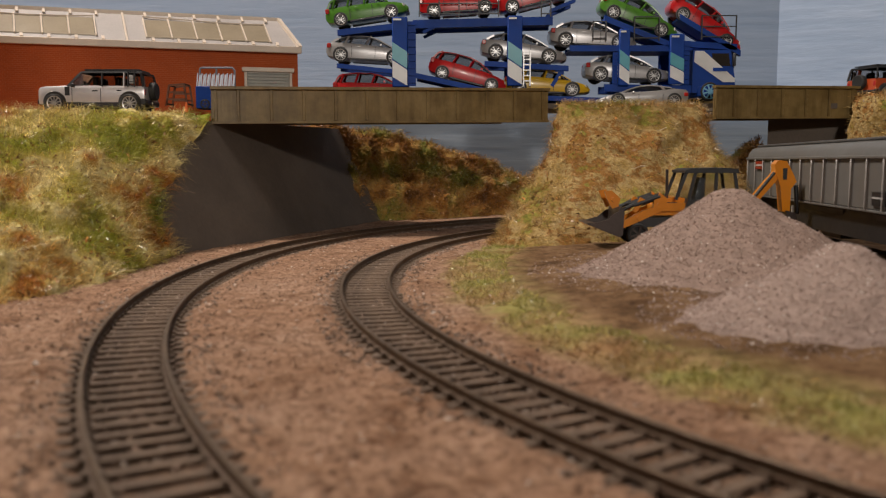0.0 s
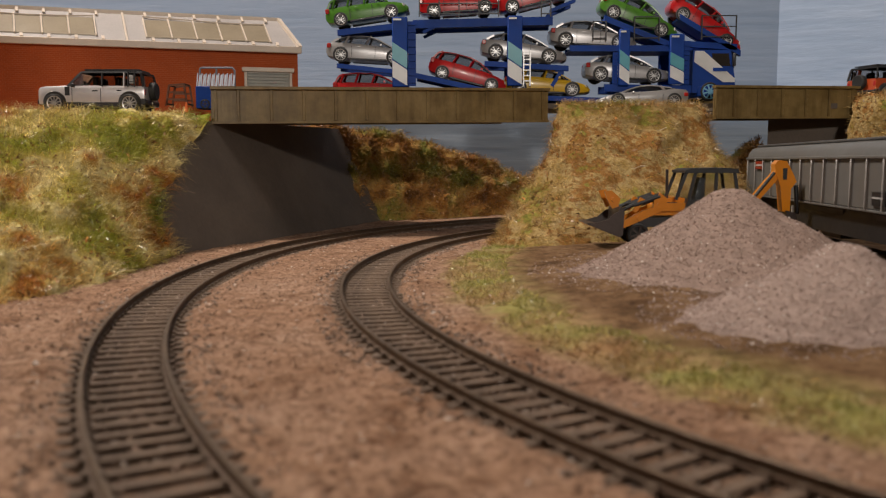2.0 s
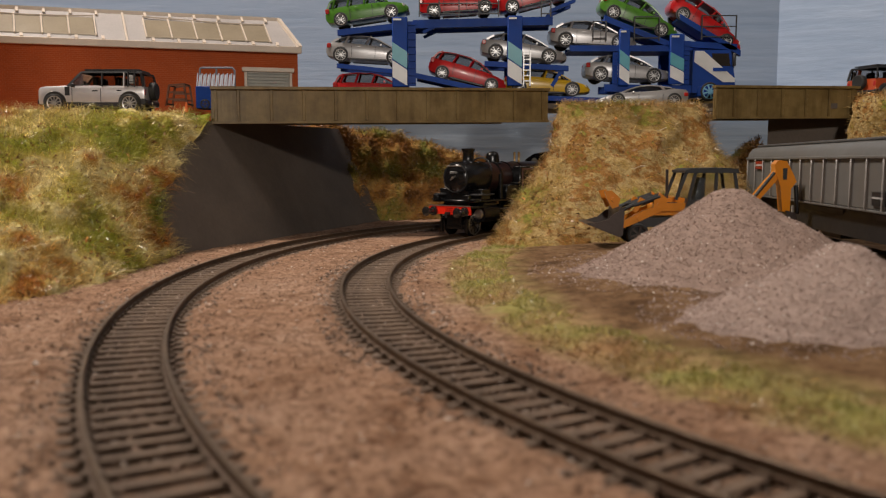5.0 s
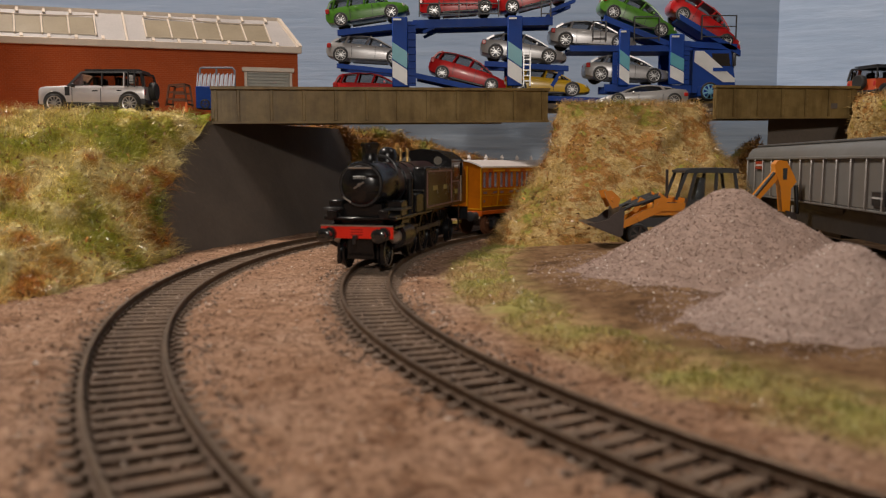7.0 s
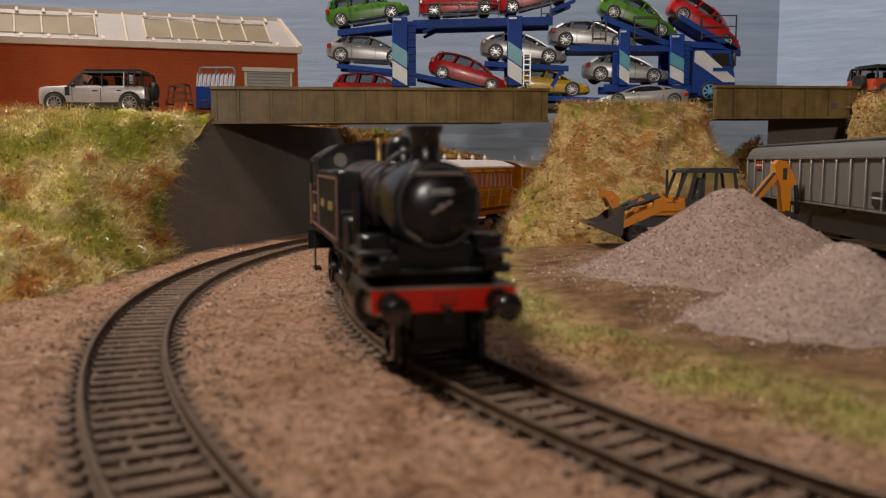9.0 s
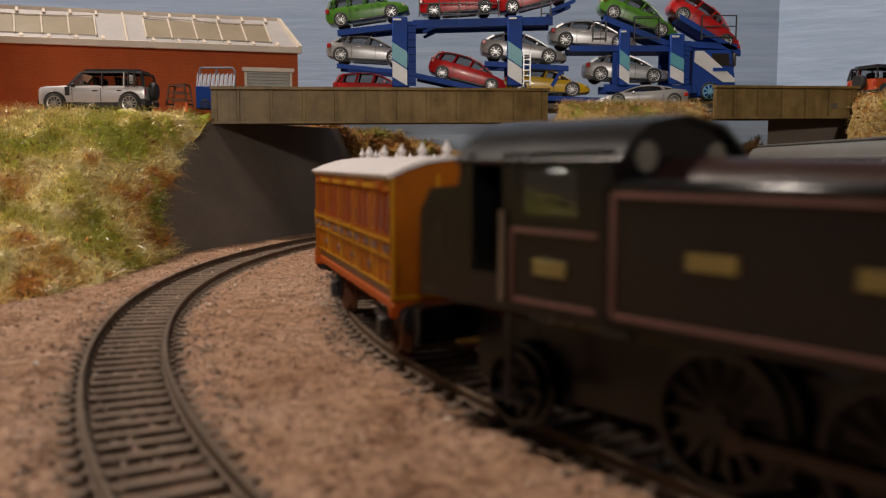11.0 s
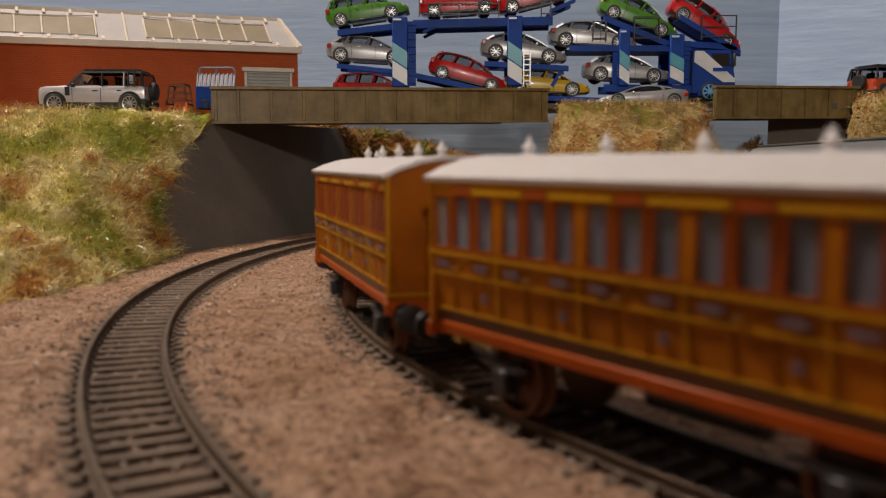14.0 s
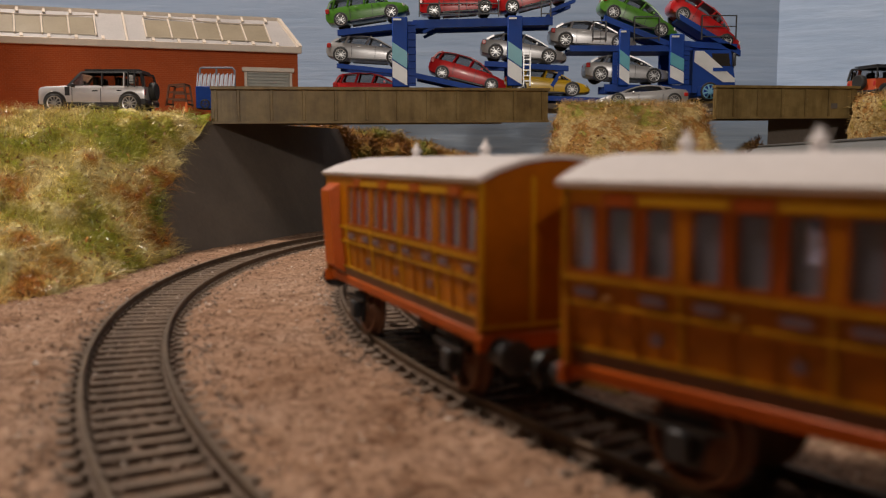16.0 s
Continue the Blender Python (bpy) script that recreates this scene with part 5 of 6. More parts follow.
def hopper():
    a, b = Vector((190, 527, 0)), Vector((170.5, 316, 0))
    d = b - a
    straight_track((207.5 + 5, 590), (207.5 - 26, 210))
    top = thing("hopper_wagon", "grey ribbed covered hopper wagon standing on a siding", "railway wagon", mm_pose(a.x, a.y, 2.4, 0, 0, math.degrees(math.atan2(d.y, d.x))))
    # local x runs along the wagon towards the viewer, local y = 0 is its visible side, body on +y
    L, W = 250.0, 35.0
    z0, z1 = 21.6, 42.8
    part("body", grab(box, 0, L, 0, W, z0, z1, .5), M["wagon"], top)
    for k in range(16):
        x = 1.5 + k * 16.5
        part("rib", grab(box, x, x + 1.0, -1.3, .3, z0, z1 - .4, .25), M["wagon_rib"], top, "pale upright rib")
    part("top_rail", grab(box, -.5, L + .5, -1.5, W + 1.5, z1 - .6, z1 + .8, .3), M["wagon"], top)
    bm = bmesh.new()
    ring = [(-.5, z1 + .8), (.2, z1 + 3.4), (2.2, z1 + 5.8), (6.0, z1 + 7.4), (W / 2, z1 + 8.6), (W - 6, z1 + 7.4), (W - 2.2, z1 + 5.8), (W - .2, z1 + 3.4), (W + .5, z1 + .8)]
    loft(bm, [[(0, y, z) for y, z in ring], [(L, y, z) for y, z in ring]])
    part("roof", bm, M["wagon"], top, "grey curved roof")
    for y in (6, W - 6):
        part("roof_strip", grab(box, 2, L - 2, y - 1.5, y + 4, z1 + 7.2, z1 + 8.4, .3), M["wagon_roof"], top, "dark roof hatch strip")
    part("sill", grab(box, 0, L, -.6, 2, z0 - 1.0, z0, .2), M["wagon"], top)
    part("underframe", grab(box, 3, L - 3, 4, W - 4, 8, z0 - 1), M["black"], top)
    for x in (24, 110, 200):
        bm = bmesh.new()
        loft(bm, [[(x - 18, 3, z0 - 2), (x + 40, 3, z0 - 2), (x + 40, W - 3, z0 - 2), (x - 18, W - 3, z0 - 2)], [(x, 9, 5), (x + 22, 9, 5), (x + 22, W - 9, 5), (x, W - 9, 5)]])
        part("chute", bm, M["black"], top, smooth=False)
    part("placard", grab(box, 20, 34, -1.0, .3, z1 - 6, z1 - 1.5), M["red_lamp"], top, "small red and white plate", smooth=False)
    part("placard", grab(box, 20.8, 33.2, -1.2, -.9, z1 - 4.2, z1 - 3.2), M["white"], top, smooth=False)
    part("data_panel", grab(box, 190, 203, -1.0, .3, z0 + 2, z0 + 7.5), M["black"], top, "black data panel", smooth=False)
    part("data_line", grab(box, 191.5, 201, -1.3, -.9, z0 + 4.8, z0 + 5.4), M["white"], top, smooth=False)
    part("lever", grab(lambda b: bar(b, (92, -1, z0 - 3), (93, -1, 6), .9, .9)), M["white"], top, "white brake lever", smooth=False)
    part("buffer_beam", grab(box, -1.5, .5, 2, W - 2, 9, 14, .3), M["black"], top)
    for x in (20, 42, 200, 222):
        for sg in (1, -1):
            w = bogie_wheel(top, x, sg, 6.2, M["steel"])
            w.location.y = W / 2 * MM
    return top


hopper()


def yard_things():
    # blue cage skip and ladder frame beside the warehouse
    k = 520 / 1492.4
    X = lambda px: (px - 784) * k
    Z = lambda py: 43.3 + (287.2 - py) * k
    top = thing("cage_trailer", "blue mesh-sided cage trailer with sloping slats", "trailer", mm_pose(2.4, 520, 0))
    part("body", grab(box, X(346), X(384), -1, 16, Z(194), Z(156), .3), M["blue"], top)
    for j in range(9):
        x = X(348) + j * 2.6
        bm = bmesh.new()
        bar(bm, (x, -.5, Z(156)), (x - 1.0, 6, Z(132)), .7, .7)
        bar(bm, (x + 1.3, -.5, Z(156)), (x + .6, 6, Z(134)), 1.2, .4)
        part("slat", bm, M["cage"], top, "pale blue slat", smooth=False)
    bm = bmesh.new()
    for a, b in (((348, 156), (349, 124)), ((349, 124), (352, 122)), ((352, 122), (406, 122)), ((406, 122), (410, 127)), ((410, 127), (410, 156)), ((378, 122), (378, 134))):
        cyl(bm, (X(a[0]), 6, Z(a[1])), (X(b[0]), 6, Z(b[1])), .6, .6, 8)
    part("hoop", bm, M["cage"], top, "pale tubular hoop")
    for sg in (0, 15):
        wheel("wheel", top, X(362), -1.2 + sg, Z(194) + 2.6, 3.0, 2.0, M["steel"], 5, -1 if sg == 0 else 1)
    rack = thing("pallet_frame", "rusty metal stillage frame against the brick wall", "frame", mm_pose(0, 540, 0))
    k2 = 540 / 1492.4
    X2 = lambda px: (px - 784) * k2
    Z2 = lambda py: 43.3 + (287.2 - py) * k2
    for y in (0, 12):
        bm = bmesh.new()
        for a, b in (((300, 190), (306, 154)), ((306, 154), (332, 152)), ((332, 152), (337, 190)), ((302, 178), (336, 178)), ((304, 166), (334, 166))):
            bar(bm, (X2(a[0]), y, Z2(a[1])), (X2(b[0]), y, Z2(b[1])), 1.1, 1.1)
        part("frame", bm, M["wheel_rust"], rack, smooth=False)
    bm = bmesh.new()
    for q in ((306, 154), (332, 152), (302, 186), (336, 186)):
        bar(bm, (X2(q[0]), 0, Z2(q[1])), (X2(q[0]), 12, Z2(q[1])), .9, .9)
    part("crossbar", bm, M["black"], rack, smooth=False)
    cone = thing("traffic_cone", "small orange traffic cone on the yard", "traffic cone", mm_pose(-149, 496, 71.9))
    bm = grab(box, -2, 2, -2, 2, 0, .6)
    part("base", bm, M["orange"], cone, smooth=False)
    part("cone", grab(cyl, (0, 0, .5), (0, 0, 6), 1.6, .4, 14), M["orange"], cone)


M["cage"] = worn("cage_blue", (0.22, 0.24, 0.29), 0.5)
yard_things()


def twigs():
    """Pale twigs and a white chip lying on the foot of the grass bank."""
    rnd = random.Random(77)
    spots = [(-139, 398, 14, 5), (-150, 300, 8, 12), (-172, 330, 26, 8), (-190, 392, 50, 6), (-160, 410, 40, 7), (150, 470, 50, 9), (110, 480, 40, 8), (128, 500, 62, 6)]
    for x, y, z, l in spots:
        w = rnd.uniform(0, math.pi)
        top = thing("twig", "thin pale dry twig lying on the grass", "twig", mm_pose(x, y - 3, z, rnd.uniform(-20, 20), rnd.uniform(-25, 25), math.degrees(w)), "twigs on the banks")
        bm = bmesh.new()
        pts = curve_through([(-l / 2, 0, 0), (-l / 6, rnd.uniform(-1, 1), rnd.uniform(0, 1)), (l / 5, rnd.uniform(-1, 1), rnd.uniform(0, 1)), (l / 2, 0, rnd.uniform(-1, 1))], 8)
        loft(bm, [[p + Vector((0, math.cos(k * 1.257) * .28, math.sin(k * 1.257) * .28)) * (1.2 - i * .1) for k in range(5)] for i, p in enumerate(pts)])
        part("stem", bm, M["twig"], top)


M["twig"] = worn("dry_twig", (0.62, 0.50, 0.36), 0.7)
twigs()


# ---- the train ----
TRAVEL = [(0.0, 78.5), (1.4, 96.4), (4.2, 132.2), (6.3, 158.9), (7.0, 167.2), (8.0, 180.0), (8.5, 187.0), (9.0, 193.6), (11.3, 223.3), (12.0, 231.4), (13.0, 242.6), (14.0, 254.0), (15.0, 265.25), (16.0, 277.2)]


def loco_angle(t):
    """Polar angle of the locomotive's middle on the inner curve, smoothed."""
    xs, ys = [a for a, _ in TRAVEL], [b for _, b in TRAVEL]
    pts = np.interp(np.clip(t + np.linspace(-0.5, 0.5, 11), 0, 16), xs, ys)
    return float(pts.mean()) if 0.5 <= t <= 15.5 else float(np.interp(t, xs, ys))


def ride(t, behind, half):
    w = radians(loco_angle(t) - math.degrees(behind / R_IN))
    r = math.sqrt(R_IN ** 2 - half ** 2)
    return pose((HUB[0] + r * math.cos(w)) * MM, (HUB[1] + r * math.sin(w)) * MM, 0, 0, 0, math.degrees(w) + 90)


WHEELS = []     # (object, place in its thing, rolling radius)


def spoked(parent, x, sg, r, mat, spokes=12, name="wheel", rim=None):
    """A railway wheel about its own axle, so that it can roll."""
    bm = bmesh.new()
    turned(bm, (0, 0, 0), (0, sg, 0), [(0, r + .9), (.8, r + .9), (1.0, r), (2.8, r - .1), (2.9, r * .86), (1.0, r * .84), (1.1, r * .3), (2.4, r * .22)] if not spokes else [(0, r + .9), (.8, r + .9), (1.0, r), (2.8, r - .1), (2.9, r * .86), (1.0, r * .84)], 32)
    if spokes:
        turned(bm, (0, 0, 0), (0, sg, 0), [(.6, r * .2), (2.9, r * .18)], 12)
    ob = part(name, bm, mat, parent)
    if spokes:
        me = mesh_of("spoke", grab(bar, (r * .12, sg * 1.8, 0), (r * .87, sg * 1.8, 0), r * .09, r * .09), mat)
        for k in range(spokes):
            spoke = new("spoke", me)
            spoke.parent = ob
            spoke.matrix_basis = pose(0, 0, 0, 0, 360.0 * k / spokes, 0)
    if rim:
        bm = bmesh.new()
        turned(bm, (0, 0, 0), (0, sg, 0), [(2.0, r * .99), (3.0, r * .98), (3.0, r * .86), (2.0, r * .86)], 32)
        part("tyre", bm, rim, ob, "bright steel tyre")
    WHEELS.append((ob, (x, sg * 7.0, r), r))
    return ob


def locomotive():
    top = thing("tank_locomotive", "black steam tank locomotive with red buffer beam", "steam locomotive")
    lk = M["loco"]
    part("frame", grab(box, -72, 70, -5.5, 5.5, 5, 17), lk, top)
    part("running_plate", grab(box, 8, 71, -15.5, 15.5, 19.6, 20.9, .3), lk, top)
    part("front_platform", grab(box, 58, 74.5, -15.5, 15.5, 16.2, 17.6, .3), lk, top)
    for sg in (1, -1):
        part("running_plate_drop", grab(lambda b: loft(b, [[(57, sg * 3, 20.8), (57, sg * 15, 20.8), (57, sg * 15, 19.6), (57, sg * 3, 19.6)], [(62, sg * 3, 17.6), (62, sg * 15, 17.6), (62, sg * 15, 16.4), (62, sg * 3, 16.4)]])), lk, top, smooth=False)
    beam = part("buffer_beam", grab(box, 73.5, 75.0, -15.2, 15.2, 12.5, 17.6, .2), M["loco_red"], top, "glossy red buffer beam")
    part("beam_trim", grab(box, 74.8, 75.3, -15.3, 15.3, 17.4, 18.0), M["steel_bright"], beam, smooth=False)
    for z in (14.0, 15.1, 16.2):
        part("beam_marking", grab(box, 75.0, 75.25, -2.6, 2.6, z - .22, z + .22), M["red_lamp"], beam, smooth=False)
    hook = bmesh.new()
    bar(hook, (75, 0, 13.2), (78.5, 0, 13.2), 1.4, 1.6)
    bar(hook, (78, 0, 13.5), (78, 0, 10.5), 1.0, 1.0)
    part("coupling_hook", hook, M["black"], beam)
    for y in (-11.4, 11.4):
        bm = bmesh.new()
        turned(bm, (75, y, 14.3), (1, 0, 0), [(0, 2.9), (1.2, 2.6), (1.3, 1.9), (4.6, 1.7), (4.7, 1.0), (7.0, 1.0), (7.1, 2.7), (7.7, 2.9), (8.1, 2.4), (8.25, 0.9)], 24)
        part("buffer", bm, M["buffer"], beam, "round black buffer")
    # smokebox, door, boiler
    bm = bmesh.new()
    turned(bm, (44, 0, 34), (1, 0, 0), [(0, 9.6), (24, 9.6), (24.6, 9.3), (24.6, 8.8)], 40)
    smoke = part("smokebox", bm, lk, top)
    bm = bmesh.new()
    turned(bm, (68.6, 0, 34), (1, 0, 0), [(0, 8.2), (.5, 8.2), (1.3, 7.2), (2.1, 5.0), (2.5, 2.3), (2.6, .6)], 40)
    door = part("smokebox_door", bm, lk, smoke, "domed black smokebox door")
    bm = bmesh.new()
    turned(bm, (68.4, 0, 34), (1, 0, 0), [(0, 8.9), (.9, 8.8), (.9, 8.2), (0, 8.1)], 40)
    part("door_ring", bm, M["loco_sheen"], smoke)
    part("number_plate", grab(box, 70.6, 71.1, -2.7, 2.7, 36.3, 37.7, .2), M["plate_white"], smoke, "white cast plate", smooth=False)
    for y in (-2.2, -1.1, 0, 1.1, 2.2):
        part("plate_mark", grab(box, 71.1, 71.22, y - .25, y + .25, 36.5, 37.5), M["black"], smoke, smooth=False)
    bm = bmesh.new()
    bar(bm, (71.5, -2.0, 32.6), (71.5, 2.2, 35.2), .5, .6)
    cyl(bm, (71, 0, 34), (72.2, 0, 34), .8, .6, 12)
    part("door_handle", bm, M["steel_bright"], smoke)
    bm = bmesh.new()
    for a, b in (((70.3, -5, 40.9), (70.3, 5, 40.9)), ((70.2, -7.2, 29), (70.2, -4, 27))):
        cyl(bm, a, b, .35, .35, 8)
    part("handrail", bm, M["steel_bright"], smoke)
    for z in (30.5, 37.5):
        part("hinge", grab(box, 69.5, 70.8, 3, 8, z - .5, z + .5), lk, smoke)
    bm = bmesh.new()
    turned(bm, (-34, 0, 34), (1, 0, 0), [(0, 10.0), (56, 9.4), (78, 9.0)], 40)
    boiler = part("boiler", bm, M["loco_boiler"], top)
    for x in (6, 20, 33):
        bm = bmesh.new()
        turned(bm, (x, 0, 34), (1, 0, 0), [(0, 9.3), (0, 9.85), (1, 9.8), (1, 9.2)], 40)
        part("boiler_band", bm, lk, boiler)
    bm = bmesh.new()
    turned(bm, (56, 0, 42.0), (0, 0, 1), [(0, 5.4), (1.0, 4.0), (2.0, 3.4), (7.2, 3.3), (8.0, 3.9), (9.3, 4.1), (9.4, 3.4), (7.5, 2.6)], 28)
    part("chimney", bm, lk, smoke, "black chimney")
    bm = bmesh.new()
    turned(bm, (30, 0, 42.4), (0, 0, 1), [(0, 5.5), (1, 4.5), (4.5, 4.3), (6.4, 3.6), (7.4, 2.0), (7.6, .5)], 28)
    part("dome", bm, lk, boiler, "rounded black dome")
    for y in (-1.7, 1.7):
        bm = bmesh.new()
        turned(bm, (2, y, 43.0), (0, 0, 1), [(0, 1.2), (1, 0.75), (4.8, 0.7), (5.6, 0.9), (6.4, 0.7), (7, .3)], 14)
        part("safety_valve", bm, M["brass"], boiler, "brass safety valve")
    bm = bmesh.new()
    for k in range(14):
        a, b = math.pi * k / 14, math.pi * (k + 1) / 14
        cyl(bm, (43, 8.2 * math.cos(a), 38 + 8 * math.sin(a)), (43, 8.2 * math.cos(b), 38 + 8 * math.sin(b)), .55, .55, 8)
    part("steam_pipe", bm, M["loco_sheen"], boiler)
    part("smokebox_saddle", grab(lambda b: loft(b, [[(46, -9, 17), (67, -9, 17), (67, 9, 17), (46, 9, 17)], [(46, -8, 26), (67, -8, 26), (67, 8, 26), (46, 8, 26)]])), lk, top, smooth=False)
    # tanks with lining and lettering
    for sg in (1, -1):
        tank = part("side_tank", grab(box, -36, 22, sg * 9.5, sg * 15.8, 20.4, 41.0, .7), lk, top, "black side tank with thin red lining")
        y = sg * 15.95
        t = .32
        for x0, x1, z0, z1 in ((-34, 20, 22.2, 22.9), (-34, 20, 38.6, 39.3), (-34, -33.3, 22.2, 39.3), (19.3, 20, 22.2, 39.3)):
            part("lining", grab(box, x0, x1, y - t / 2, y + t / 2, z0, z1), M["lining"], tank, smooth=False)
        for x0, x1 in ((-22, -15), (-1, 8)):
            part("lettering", grab(box, x0, x1, y - t / 2, y + t / 2, 29.9, 32.1), M["letter"], tank, "faded gold lettering", smooth=False)
        part("tank_step", grab(box, 22, 24, sg * 10, sg * 15, 30, 30.7), M["loco_sheen"], tank)
        # cab side, bunker
        cab = part("cab_side", grab(lambda b: slab(b, [(-34, 20.4), (-66, 20.4), (-66, 40), (-63, 44.6), (-62.4, 44.6), (-62.4, 26), (-55.4, 26), (-55.4, 44.6), (-34, 45)], sg * 15.0, sg * 15.8)), lk, top, smooth=False)
        for x0, x1, z0, z1 in ((-53.5, -36.5, 22.2, 22.9), (-53.5, -52.8, 22.2, 33.5), (-53.5, -36.5, 32.8, 33.5)):
            part("cab_lining", grab(box, x0, x1, sg * 15.85, sg * 16.1, z0, z1), M["lining"], cab, smooth=False)
        part("works_plate", grab(box, -48.5, -42, sg * 15.8, sg * 16.1, 26.6, 29.0, .1), M["letter"], cab, "gold plate on the cab side")
        part("cab_window", grab(box, -50.5, -40, sg * 15.75, sg * 15.95, 35.5, 42, .1), M["window"], cab, "dark cab side window")
        part("cab_handrail", grab(cyl, (-54.8, sg * 16.5, 22), (-54.8, sg * 16.5, 36), .35, .35, 8), M["steel_bright"], cab)
        part("cylinder", grab(cyl, (46, sg * 12.2, 12.6), (62, sg * 12.2, 12.6), 5.0, 5.0, 24), lk, top, "black outside cylinder")
        part("cylinder_cover", grab(cyl, (62, sg * 12.2, 12.6), (63, sg * 12.2, 12.6), 3.2, 2.6, 20), M["steel_bright"], top)
        part("valve_chest", grab(cyl, (45, sg * 11.5, 18.0), (61, sg * 11.5, 18.0), 2.4, 2.4, 16), lk, top)
        part("sandbox", grab(box, 55, 64, sg * 9.5, sg * 15.8, 20.9, 27.5, .5), lk, top, "black sandbox on the running plate")
        part("step_plate", grab(box, 52, 68, sg * 9.5, sg * 16.8, 23.6, 24.6, .2), M["loco_sheen"], top)
        part("feed_pipe", grab(cyl, (40, sg * 13.0, 21), (40, sg * 13.0, 36), 1.3, 1.3, 12), lk, top)
        part("tank_front", grab(box, 22, 36, sg * 10.0, sg * 15.0, 20.6, 29.5, .6), lk, top, "lower front end of the side tank")
        part("lamp_bracket", grab(box, 71, 74, sg * 9, sg * 13, 20.5, 24.0, .3), lk, top)
        part("rear_step", grab(box, -58, -50, sg * 13.5, sg * 16, 6, 6.8), lk, top)
        part("step_hanger", grab(box, -55, -53.5, sg * 15.0, sg * 15.6, 6, 20), lk, top)
        part("slide_bar", grab(box, 26, 46, sg * 11.2, sg * 13.2, 14.4, 15.2), M["steel"], top)
        part("platform_rail", grab(box, 60, 72, sg * 10.5, sg * 15.4, 21.0, 21.6), M["loco_sheen"], top)
    bm = bmesh.new()
    slab(bm, [(-66, 20.4), (-77, 20.4), (-77, 35), (-74, 39), (-66, 39.5)], -15, 15)
    part("bunker", bm, lk, top, "black coal bunker", smooth=False)
    part("cab_back", grab(box, -66.4, -65.6, -15, 15, 20, 44.6), lk, top)
    part("cab_front", grab(lambda b: loft(b, [[(x, -15, 20), (x, 15, 20), (x, 15, 44), (x, 9, 48.6), (x, 0, 49.8), (x, -9, 48.6), (x, -15, 44)] for x in (-35, -34.2)])), lk, top, smooth=False)
    for sg in (1, -1):
        part("spectacle_window", grab(cyl, (-34.3, sg * 8.5, 44.0), (-33.9, sg * 8.5, 44.0), 2.2, 2.2, 20), M["plate_white_dull"], top, "round cab window")
    bm = bmesh.new()
    prof = [(-16, 43.6), (-14, 45.8), (-9, 48.9), (0, 50.2), (9, 48.9), (14, 45.8), (16, 43.6)]
    ring = prof + [(y * .96, z - .8) for y, z in prof[::-1]]
    loft(bm, [[(x, y, z) for y, z in ring] for x in (-66.5, -33)])
    part("cab_roof", bm, lk, top, "curved black cab roof")
    part("rear_beam", grab(box, -77.5, -76, -16, 16, 11, 18), lk, top)
    for y in (-11.4, 11.4):
        bm = bmesh.new()
        turned(bm, (-77.3, y, 14.3), (-1, 0, 0), [(0, 2.6), (1, 1.8), (5, 1.1), (5.2, 3.3), (5.9, 2.6)], 20)
        part("buffer", bm, M["black"], top)
    part("rear_hook", grab(box, -80, -77.5, -1.6, 1.6, 11, 15, .3), M["loco_red"], top, "small red coupling lamp")
    pony = part("pony_frame", grab(box, 52, 70, -6, 6, 3.5, 6.5, .3), lk, top)
    part("guard_iron", grab(box, 69, 70.5, -10, -8.6, 1.5, 10), lk, top)
    part("guard_iron", grab(box, 69, 70.5, 8.6, 10, 1.5, 10), lk, top)
    part("trailing_frame", grab(box, -68, -50, -6, 6, 3.5, 6.5, .3), lk, top)
    for sg in (1, -1):
        spoked(top, 63, sg, 6.3, lk, 9, "pony_wheel", M["steel_bright"])
        spoked(top, -59, sg, 6.3, lk, 9, "trailing_wheel")
        for x in (25, 2, -21):
            spoked(top, x, sg, 9.8, lk, 14, "driving_wheel")
        rod = bmesh.new()
        bar(rod, (-21, 0, 0), (25, 0, 0), .8, 1.8)
        for x in (25, 2, -21):
            cyl(rod, (x, -.7, 0), (x, .7, 0), 1.6, 1.6, 14)
        ob = part("coupling_rod", rod, M["steel"], top, "steel coupling rod")
        RODS.append((ob, (0, sg * 11.0, 9.8), 3.9))
    return top


RODS = []
M["buffer"] = gloss("buffer_black", (0.015, 0.014, 0.014), 0.2)
M["loco_sheen"] = worn("loco_edge", (0.05, 0.05, 0.052), 0.3, 0.3, 0.2)
M["loco_boiler"] = worn("loco_boiler", (0.032, 0.014, 0.013), 0.3, 0, 0.3)
M["plate_white"] = worn("plate_white", (0.32, 0.32, 0.31), 0.4, 0, 0.05)
M["plate_white_dull"] = worn("cab_glass_dull", (0.22, 0.20, 0.17), 0.15, 0, 0.1)


